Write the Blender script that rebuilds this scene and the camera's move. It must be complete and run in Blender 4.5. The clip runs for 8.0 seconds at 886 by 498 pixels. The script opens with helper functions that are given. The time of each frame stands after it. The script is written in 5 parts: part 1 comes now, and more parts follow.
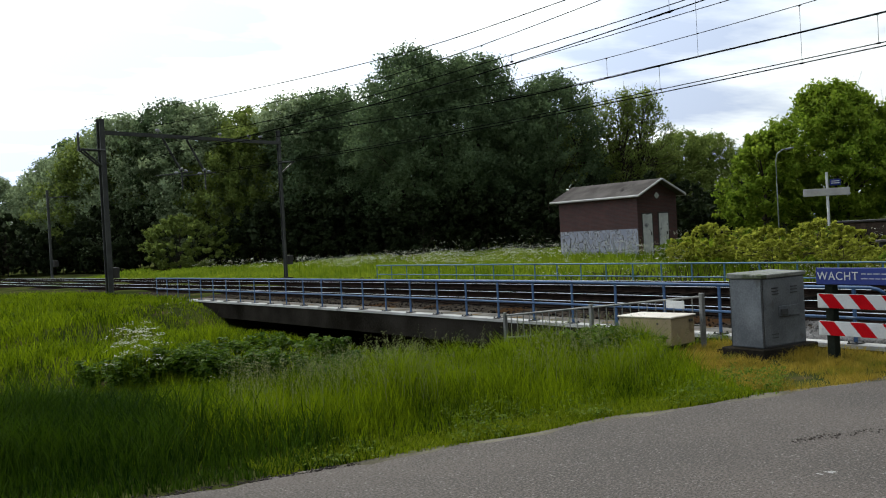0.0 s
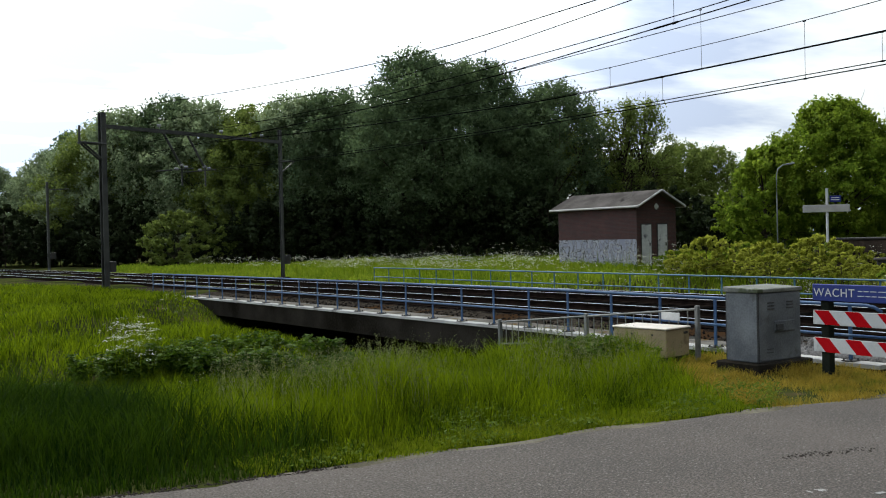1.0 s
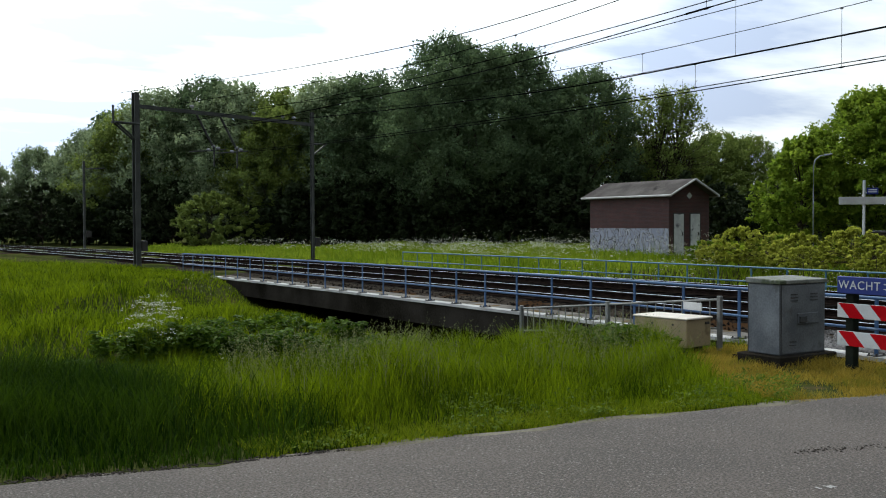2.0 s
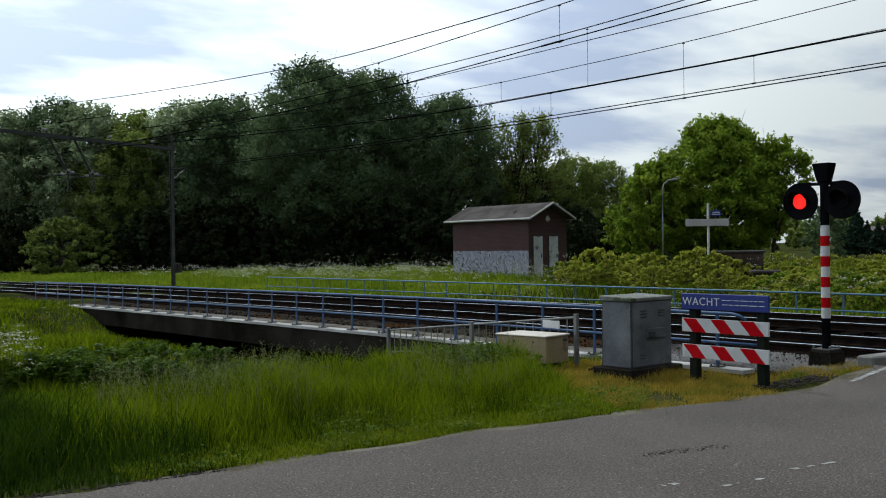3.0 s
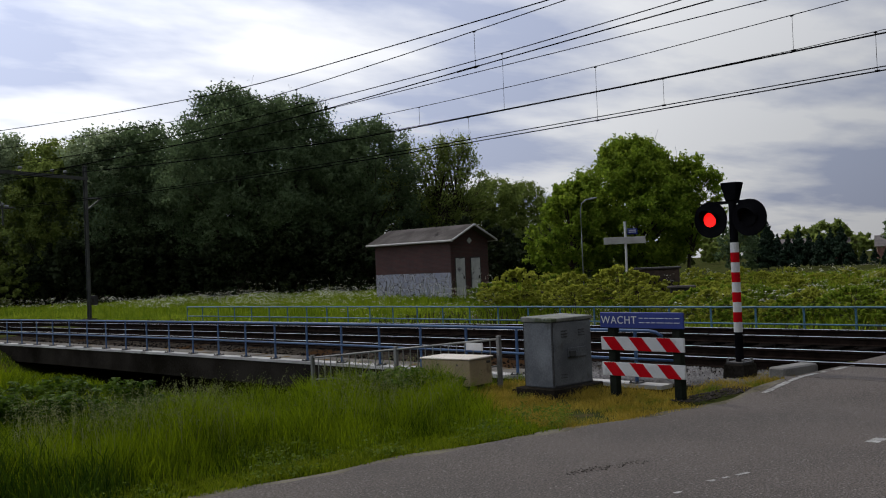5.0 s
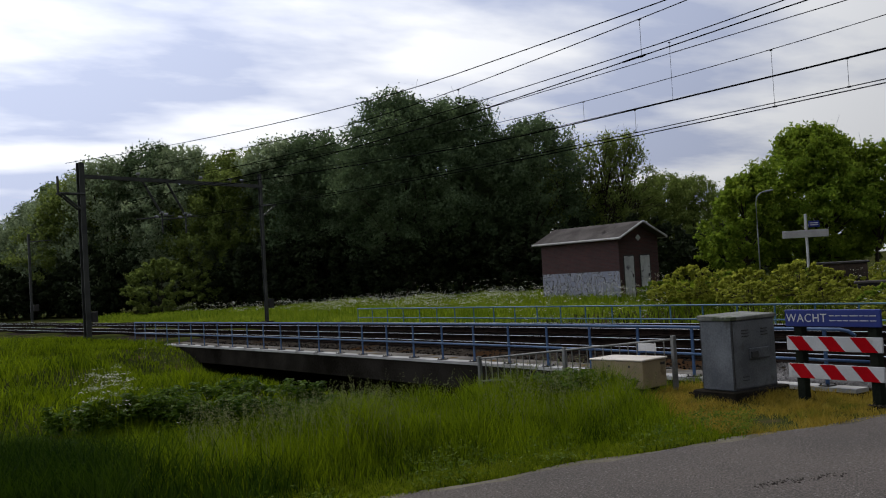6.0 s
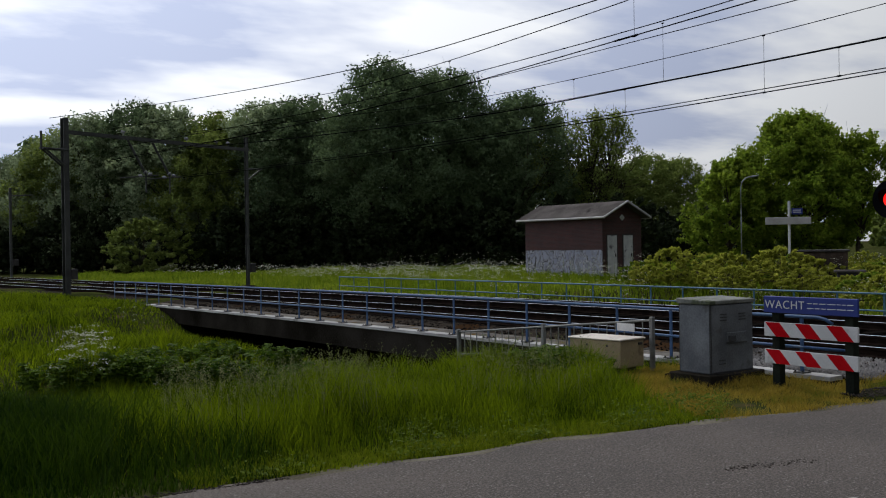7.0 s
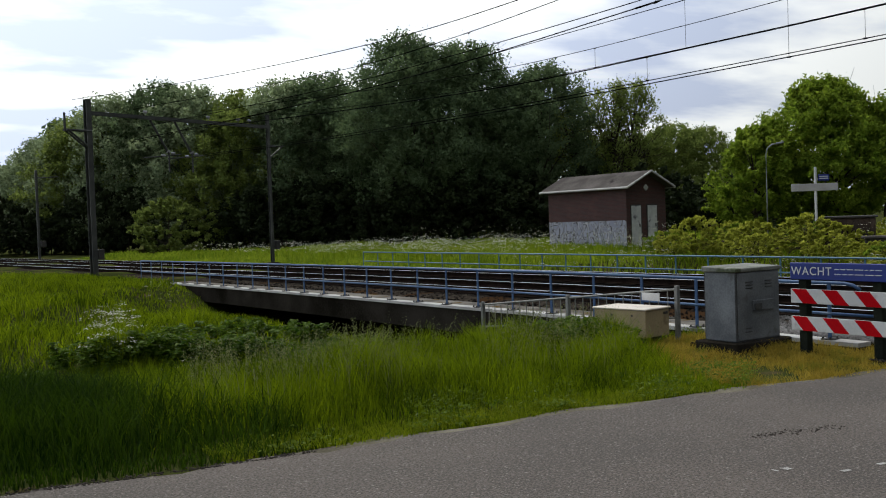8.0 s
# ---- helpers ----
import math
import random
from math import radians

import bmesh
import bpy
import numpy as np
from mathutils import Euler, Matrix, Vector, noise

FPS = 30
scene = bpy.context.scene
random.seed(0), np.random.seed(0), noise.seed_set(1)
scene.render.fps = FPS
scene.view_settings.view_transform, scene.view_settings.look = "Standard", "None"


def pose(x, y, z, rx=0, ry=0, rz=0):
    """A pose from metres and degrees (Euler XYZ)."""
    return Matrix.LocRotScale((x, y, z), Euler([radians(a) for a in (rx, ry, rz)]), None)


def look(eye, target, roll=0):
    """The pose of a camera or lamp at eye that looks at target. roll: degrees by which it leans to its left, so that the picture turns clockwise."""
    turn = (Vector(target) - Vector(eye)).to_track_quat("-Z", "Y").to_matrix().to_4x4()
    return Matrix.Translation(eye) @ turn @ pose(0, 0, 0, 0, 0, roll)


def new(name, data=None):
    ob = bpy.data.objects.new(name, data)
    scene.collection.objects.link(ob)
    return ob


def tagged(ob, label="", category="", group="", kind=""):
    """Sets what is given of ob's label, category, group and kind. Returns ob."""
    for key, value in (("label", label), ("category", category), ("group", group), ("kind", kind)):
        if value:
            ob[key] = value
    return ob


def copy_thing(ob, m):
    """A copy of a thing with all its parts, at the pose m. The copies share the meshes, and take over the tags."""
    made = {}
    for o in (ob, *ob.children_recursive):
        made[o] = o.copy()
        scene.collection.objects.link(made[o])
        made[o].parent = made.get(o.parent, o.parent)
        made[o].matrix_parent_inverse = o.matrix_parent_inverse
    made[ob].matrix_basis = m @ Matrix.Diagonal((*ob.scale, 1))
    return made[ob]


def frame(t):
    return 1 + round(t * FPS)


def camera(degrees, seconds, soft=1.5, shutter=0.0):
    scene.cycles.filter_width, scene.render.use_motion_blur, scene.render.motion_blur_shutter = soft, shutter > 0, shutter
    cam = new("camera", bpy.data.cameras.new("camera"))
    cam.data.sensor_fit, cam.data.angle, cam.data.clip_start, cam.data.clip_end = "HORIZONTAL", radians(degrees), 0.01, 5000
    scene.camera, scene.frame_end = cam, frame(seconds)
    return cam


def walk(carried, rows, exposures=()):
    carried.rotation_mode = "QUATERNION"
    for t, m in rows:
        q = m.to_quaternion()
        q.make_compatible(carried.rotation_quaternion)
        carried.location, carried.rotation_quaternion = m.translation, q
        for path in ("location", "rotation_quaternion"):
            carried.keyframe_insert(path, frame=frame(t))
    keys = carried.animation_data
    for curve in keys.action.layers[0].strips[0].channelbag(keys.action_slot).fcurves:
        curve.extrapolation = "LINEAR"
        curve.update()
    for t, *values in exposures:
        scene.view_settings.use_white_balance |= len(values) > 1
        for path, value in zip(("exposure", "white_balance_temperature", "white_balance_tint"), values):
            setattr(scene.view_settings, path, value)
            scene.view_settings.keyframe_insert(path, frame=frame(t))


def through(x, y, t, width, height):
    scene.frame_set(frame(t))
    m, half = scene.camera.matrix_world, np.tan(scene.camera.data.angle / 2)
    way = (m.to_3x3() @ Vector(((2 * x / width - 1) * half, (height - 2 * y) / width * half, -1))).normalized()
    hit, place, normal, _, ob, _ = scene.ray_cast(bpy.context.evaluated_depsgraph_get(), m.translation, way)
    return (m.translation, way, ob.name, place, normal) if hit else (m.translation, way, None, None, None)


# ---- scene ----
cam = camera(48.9, 8.0, soft=1.08)
PATH = [
    (0, (0.002, 0.002, 1.619), (1.089, 1.68, 1.588), -3.1),
    (0.3, (0.036, 0.013, 1.605), (1.141, 1.679, 1.538), -2.7),
    (0.5, (0.047, 0.018, 1.601), (1.175, 1.666, 1.497), 0.6),
    (0.8, (0.048, 0.02, 1.61), (1.239, 1.625, 1.537), -0.3),
    (1, (0.05, 0.025, 1.615), (1.14, 1.702, 1.593), -1.3),
    (1.2, (0.2, 0.032, 1.589), (1.184, 1.774, 1.582), -0.8),
    (2.3, (0.257, -0.019, 1.599), (1.355, 1.653, 1.544), 0.2),
    (2.5, (0.201, -0.083, 1.642), (1.369, 1.541, 1.62), 0.8),
    (2.8, (0.064, -0.209, 1.611), (1.238, 1.41, 1.625), 2.4),
    (3, (0.023, -0.246, 1.594), (1.283, 1.307, 1.59), -0.8),
    (3.3, (0.054, -0.245, 1.603), (1.318, 1.305, 1.625), -1.8),
    (3.5, (0.071, -0.244, 1.617), (1.358, 1.288, 1.609), -1.4),
    (4, (-0.013, -0.351, 1.647), (1.365, 1.099, 1.646), -1.9),
    (4.2, (-0.063, -0.381, 1.632), (1.348, 1.036, 1.674), -2.3),
    (5.3, (0.032, -0.241, 1.627), (1.364, 1.251, 1.646), -2.3),
    (5.5, (0.146, -0.113, 1.614), (1.341, 1.49, 1.595), -0.7),
    (5.8, (0.198, -0.067, 1.612), (1.341, 1.574, 1.659), -3.0),
    (6, (0.202, -0.062, 1.612), (1.317, 1.598, 1.667), -3.3),
    (6.3, (0.204, -0.052, 1.62), (1.337, 1.595, 1.659), -2.5),
    (6.5, (0.206, -0.048, 1.624), (1.333, 1.604, 1.631), -2.4),
    (6.7, (0.21, -0.048, 1.624), (1.337, 1.603, 1.646), -2.3),
    (7, (0.217, -0.052, 1.618), (1.358, 1.591, 1.614), -0.9),
    (7.5, (0.23, -0.061, 1.589), (1.347, 1.597, 1.535), -1.2),
    (7.7, (0.234, -0.057, 1.592), (1.326, 1.618, 1.54), -2.0),
    (8, (0.239, -0.041, 1.602), (1.338, 1.629, 1.546), -2.0),
]
walk(cam, [(t, look(eye, target, roll)) for t, eye, target, roll in PATH],
     [(0.0, 0.05, 6420, 1), (1.2, 0.05, 6380, 1), (2.5, -0.16, 6200, 0), (2.8, -0.34, 6200, 0), (3.0, -0.37, 6150, 0), (4.0, -0.42, 6300, 6), (5.5, -0.70, 6400, 9), (6.0, -0.70, 6400, 9), (6.5, -0.78, 6350, 9), (7.0, -0.72, 6350, 8), (8.0, -0.26, 6550, 4)])

# ---- world, sun, exposure ----
SUN_AZ, SUN_EL = 8.0, 50.0          # degrees from +y towards +x, and above the horizon
world = bpy.data.worlds.new("sky")
scene.world = world
world.use_nodes = True


def build_sky():
    nt = world.node_tree
    nt.nodes.clear()
    n, link = nt.nodes.new, nt.links.new
    out, bg = n("ShaderNodeOutputWorld"), n("ShaderNodeBackground")
    sky = n("ShaderNodeTexSky")
    sky.sky_type, sky.sun_disc = "NISHITA", False
    sky.sun_elevation, sky.sun_rotation = radians(SUN_EL), radians(SUN_AZ)
    sky.air_density, sky.dust_density, sky.ozone_density = 1.0, 3.0, 1.0
    tc, sep = n("ShaderNodeTexCoord"), n("ShaderNodeSeparateXYZ")
    link(tc.outputs["Generated"], sep.inputs[0])
    # clouds lie on a flat sheet overhead: direction divided by its height
    zz = n("ShaderNodeMath"); zz.operation = "MAXIMUM"; zz.inputs[1].default_value = 0.02
    link(sep.outputs["Z"], zz.inputs[0])
    add = n("ShaderNodeMath"); add.operation = "ADD"; add.inputs[1].default_value = 0.12
    link(zz.outputs[0], add.inputs[0])
    div = n("ShaderNodeVectorMath"); div.operation = "DIVIDE"
    comb = n("ShaderNodeCombineXYZ")
    for i in range(3):
        link(add.outputs[0], comb.inputs[i])
    link(tc.outputs["Generated"], div.inputs[0]); link(comb.outputs[0], div.inputs[1])
    mp = n("ShaderNodeMapping"); mp.inputs["Location"].default_value = (0.7, 0.35, 0.0)
    mp.inputs["Scale"].default_value = (0.8, 1.25, 0.0)
    mp.inputs["Rotation"].default_value = (0, 0, radians(30))
    link(div.outputs[0], mp.inputs[0])
    nz = n("ShaderNodeTexNoise")
    nz.inputs["Scale"].default_value, nz.inputs["Detail"].default_value = 0.8, 7.0
    nz.inputs["Roughness"].default_value = 0.52
    link(mp.outputs[0], nz.inputs["Vector"])
    ramp = n("ShaderNodeValToRGB")
    r = ramp.color_ramp
    r.elements[0].position, r.elements[0].color = 0.43, (0.49, 0.54, 0.72, 1)
    r.elements[1].position, r.elements[1].color = 0.57, (1.0, 1.0, 1.03, 1)
    link(nz.outputs[0], ramp.inputs[0])
    # the cloud is thinnest, and so brightest, a little beside the veiled sun
    az, el = radians(SUN_AZ - 26), radians(SUN_EL)
    sd = Vector((math.sin(az) * math.cos(el), math.cos(az) * math.cos(el), math.sin(el)))
    dot = n("ShaderNodeVectorMath"); dot.operation = "DOT_PRODUCT"; dot.inputs[1].default_value = sd
    link(tc.outputs["Generated"], dot.inputs[0])
    near = n("ShaderNodeMapRange")
    near.inputs["From Min"].default_value, near.inputs["From Max"].default_value = -0.4, 1.0
    link(dot.outputs["Value"], near.inputs["Value"])
    pw = n("ShaderNodeMath"); pw.operation = "POWER"; pw.inputs[1].default_value = 1.7
    link(near.outputs[0], pw.inputs[0])
    glow = n("ShaderNodeMapRange")
    glow.inputs["To Min"].default_value, glow.inputs["To Max"].default_value = CLOUD_DIM, CLOUD_BRIGHT
    link(pw.outputs[0], glow.inputs["Value"])
    mul = n("ShaderNodeVectorMath"); mul.operation = "SCALE"
    link(ramp.outputs[0], mul.inputs[0]); link(glow.outputs[0], mul.inputs["Scale"])
    dim = n("ShaderNodeVectorMath"); dim.operation = "SCALE"; dim.inputs["Scale"].default_value = 0.07
    link(sky.outputs[0], dim.inputs[0])
    mix = n("ShaderNodeMix"); mix.data_type = "RGBA"; mix.inputs["Factor"].default_value = 0.86
    link(dim.outputs[0], mix.inputs["A"]); link(mul.outputs[0], mix.inputs["B"])
    link(mix.outputs["Result"], bg.inputs["Color"])
    link(bg.outputs[0], out.inputs[0])


CLOUD_DIM, CLOUD_BRIGHT = 0.31, 3.25
build_sky()

sun_data = bpy.data.lights.new("sun", "SUN")
sun_data.energy, sun_data.angle, sun_data.color = 2.1, radians(5), (1.0, 0.93, 0.78)
sun = new("sun", sun_data)
sun.rotation_euler = Euler((radians(90 - SUN_EL), 0, radians(180 - SUN_AZ)))


# ---- materials ----
def nodes_of(name):
    m = bpy.data.materials.new(name)
    m.use_nodes = True
    nt = m.node_tree
    return m, nt, nt.nodes["Principled BSDF"], nt.nodes["Material Output"]


def surface(name, c1, c2, scale=3.0, rough=0.7, metal=0.0, bump=0.2, fine=40.0, spots=None, island=0.0, grain=0.4):
    """Two tones by a coarse noise, a finer grain, and relief. spots: (colour, scale, share) of stains."""
    m, nt, b, out = nodes_of(name)
    n, link = nt.nodes.new, nt.links.new
    tc = n("ShaderNodeTexCoord")
    a = n("ShaderNodeTexNoise"); a.inputs["Scale"].default_value = scale; a.inputs["Detail"].default_value = 5
    f = n("ShaderNodeTexNoise"); f.inputs["Scale"].default_value = fine; f.inputs["Detail"].default_value = 4
    link(tc.outputs["Object"], a.inputs["Vector"]); link(tc.outputs["Object"], f.inputs["Vector"])
    mixn = n("ShaderNodeMath"); mixn.operation = "MULTIPLY_ADD"; mixn.inputs[1].default_value = grain
    sub = n("ShaderNodeMath"); sub.operation = "MULTIPLY_ADD"; sub.inputs[1].default_value = 1.0; sub.inputs[2].default_value = -grain / 2
    link(f.outputs[0], mixn.inputs[0]); link(a.outputs[0], sub.inputs[0]); link(sub.outputs[0], mixn.inputs[2])
    ramp = n("ShaderNodeValToRGB")
    ramp.color_ramp.elements[0].position, ramp.color_ramp.elements[1].position = 0.35, 0.68
    ramp.color_ramp.elements[0].color, ramp.color_ramp.elements[1].color = (*c1, 1), (*c2, 1)
    link(mixn.outputs[0], ramp.inputs[0])
    col = ramp.outputs[0]
    if spots:
        sn = n("ShaderNodeTexNoise"); sn.inputs["Scale"].default_value = spots[1]; sn.inputs["Detail"].default_value = 6
        link(tc.outputs["Object"], sn.inputs["Vector"])
        sr = n("ShaderNodeMapRange")
        sr.inputs["From Min"].default_value, sr.inputs["From Max"].default_value = 0.62 - spots[2], 0.70 - spots[2]
        link(sn.outputs[0], sr.inputs["Value"])
        mx = n("ShaderNodeMix"); mx.data_type = "RGBA"; mx.inputs["B"].default_value = (*spots[0], 1)
        link(sr.outputs[0], mx.inputs["Factor"]); link(col, mx.inputs["A"])
        col = mx.outputs["Result"]
    if island:
        oi = n("ShaderNodeObjectInfo"); hsv = n("ShaderNodeHueSaturation")
        mr = n("ShaderNodeMapRange"); mr.inputs["To Min"].default_value, mr.inputs["To Max"].default_value = 1 - island, 1 + island
        link(oi.outputs["Random"], mr.inputs["Value"]); link(mr.outputs[0], hsv.inputs["Value"]); link(col, hsv.inputs["Color"])
        col = hsv.outputs[0]
    link(col, b.inputs["Base Color"])
    b.inputs["Roughness"].default_value, b.inputs["Metallic"].default_value = rough, metal
    b.inputs["Specular IOR Level"].default_value = 0.0 if rough >= 0.95 else 0.4
    rr = n("ShaderNodeMapRange"); rr.inputs["To Min"].default_value, rr.inputs["To Max"].default_value = max(0.05, rough - 0.12), min(1, rough + 0.12)
    link(a.outputs[0], rr.inputs["Value"]); link(rr.outputs[0], b.inputs["Roughness"])
    if bump:
        bp = n("ShaderNodeBump"); bp.inputs["Strength"].default_value, bp.inputs["Distance"].default_value = bump, 0.02
        link(f.outputs[0], bp.inputs["Height"]); link(bp.outputs[0], b.inputs["Normal"])
    return m


def leafy(name, dark, light, patch=0.5, through=0.35, patch_colour=None, rough=0.6):
    """Leaves or blades: each one its own tone, patches over metres, and light shining through."""
    m, nt, b, out = nodes_of(name)
    n, link = nt.nodes.new, nt.links.new
    g, tc = n("ShaderNodeNewGeometry"), n("ShaderNodeTexCoord")
    ramp = n("ShaderNodeValToRGB")
    ramp.color_ramp.elements[0].color, ramp.color_ramp.elements[1].color = (*dark, 1), (*light, 1)
    nz = n("ShaderNodeTexNoise"); nz.inputs["Scale"].default_value = patch; nz.inputs["Detail"].default_value = 3
    link(g.outputs["Position"], nz.inputs["Vector"])
    av = n("ShaderNodeMath"); av.operation = "MULTIPLY_ADD"; av.inputs[1].default_value = 0.80
    sc = n("ShaderNodeMath"); sc.operation = "MULTIPLY_ADD"; sc.inputs[1].default_value = 1.3; sc.inputs[2].default_value = -0.54
    link(nz.outputs[0], sc.inputs[0]); link(g.outputs["Random Per Island"], av.inputs[0]); link(sc.outputs[0], av.inputs[2])
    link(av.outputs[0], ramp.inputs[0])
    col = ramp.outputs[0]
    if patch_colour:
        n2 = n("ShaderNodeTexNoise"); n2.inputs["Scale"].default_value = patch * 1.7; n2.inputs["Detail"].default_value = 4
        ad = n("ShaderNodeVectorMath"); ad.operation = "ADD"; ad.inputs[1].default_value = (31, 17, 5)
        link(g.outputs["Position"], ad.inputs[0]); link(ad.outputs[0], n2.inputs["Vector"])
        mr = n("ShaderNodeMapRange"); mr.inputs["From Min"].default_value, mr.inputs["From Max"].default_value = 0.5, 0.72
        link(n2.outputs[0], mr.inputs["Value"])
        mx = n("ShaderNodeMix"); mx.data_type = "RGBA"; mx.inputs["B"].default_value = (*patch_colour, 1)
        link(mr.outputs[0], mx.inputs["Factor"]); link(col, mx.inputs["A"])
        col = mx.outputs["Result"]
    link(col, b.inputs["Base Color"])
    b.inputs["Roughness"].default_value = rough
    b.inputs["Specular IOR Level"].default_value = 0.06
    tr, ms = n("ShaderNodeBsdfTranslucent"), n("ShaderNodeMixShader")
    ms.inputs[0].default_value = through
    link(col, tr.inputs["Color"]); link(b.outputs[0], ms.inputs[1]); link(tr.outputs[0], ms.inputs[2])
    link(ms.outputs[0], out.inputs["Surface"])
    return m


def glowing(name, colour, strength):
    m, nt, b, out = nodes_of(name)
    b.inputs["Base Color"].default_value = (*colour, 1)
    b.inputs["Emission Color"].default_value = (*colour, 1)
    b.inputs["Emission Strength"].default_value = strength
    return m


def brickwork(name, c1, c2, mortar):
    m, nt, b, out = nodes_of(name)
    n, link = nt.nodes.new, nt.links.new
    tc, sp, cb = n("ShaderNodeTexCoord"), n("ShaderNodeSeparateXYZ"), n("ShaderNodeCombineXYZ")
    sm = n("ShaderNodeMath")
    link(tc.outputs["Object"], sp.inputs[0]); link(sp.outputs["X"], sm.inputs[0]); link(sp.outputs["Y"], sm.inputs[1])
    link(sm.outputs[0], cb.inputs["X"]); link(sp.outputs["Z"], cb.inputs["Y"])
    br = n("ShaderNodeTexBrick")
    br.inputs["Scale"].default_value = 1.0
    br.inputs["Brick Width"].default_value, br.inputs["Row Height"].default_value = 0.22, 0.065
    br.inputs["Mortar Size"].default_value = 0.006
    br.inputs["Color1"].default_value, br.inputs["Color2"].default_value, br.inputs["Mortar"].default_value = (*c1, 1), (*c2, 1), (*mortar, 1)
    link(cb.outputs[0], br.inputs["Vector"])
    nz = n("ShaderNodeTexNoise"); nz.inputs["Scale"].default_value = 1.2; nz.inputs["Detail"].default_value = 6
    link(tc.outputs["Object"], nz.inputs["Vector"])
    hs = n("ShaderNodeHueSaturation"); mr = n("ShaderNodeMapRange")
    mr.inputs["To Min"].default_value, mr.inputs["To Max"].default_value = 0.55, 1.4
    link(nz.outputs[0], mr.inputs["Value"]); link(mr.outputs[0], hs.inputs["Value"]); link(br.outputs["Color"], hs.inputs["Color"])
    link(hs.outputs[0], b.inputs["Base Color"])
    b.inputs["Roughness"].default_value = 0.85
    bp = n("ShaderNodeBump"); bp.inputs["Distance"].default_value = 0.01
    link(br.outputs["Fac"], bp.inputs["Height"]); bp.invert = True
    link(bp.outputs[0], b.inputs["Normal"])
    return m


def scribbled(name):
    """Whitewash sprayed over with grey and black tags that cannot be read."""
    m, nt, b, out = nodes_of(name)
    n, link = nt.nodes.new, nt.links.new
    tc = n("ShaderNodeTexCoord")
    mp = n("ShaderNodeMapping"); mp.inputs["Scale"].default_value = (1.0, 1.0, 0.8)
    link(tc.outputs["Object"], mp.inputs[0])
    wv = n("ShaderNodeTexNoise"); wv.inputs["Scale"].default_value = 2.2; wv.inputs["Detail"].default_value = 0.6; wv.inputs["Distortion"].default_value = 1.6
    link(mp.outputs[0], wv.inputs["Vector"])
    ramp = n("ShaderNodeValToRGB"); r = ramp.color_ramp
    r.elements[0].position, r.elements[0].color = 0.40, (0.20, 0.21, 0.26, 1)
    r.elements[1].position, r.elements[1].color = 0.60, (0.24, 0.25, 0.30, 1)
    for p, v in ((0.425, 0.32), (0.435, 0.02), (0.467, 0.02), (0.477, 0.30), (0.525, 0.30), (0.535, 0.025), (0.568, 0.025), (0.578, 0.32)):
        e = r.elements.new(p); e.color = (v, v, v * 1.08, 1)
    link(wv.outputs[0], ramp.inputs[0])
    link(ramp.outputs[0], b.inputs["Base Color"])
    b.inputs["Roughness"].default_value = 0.8
    return m


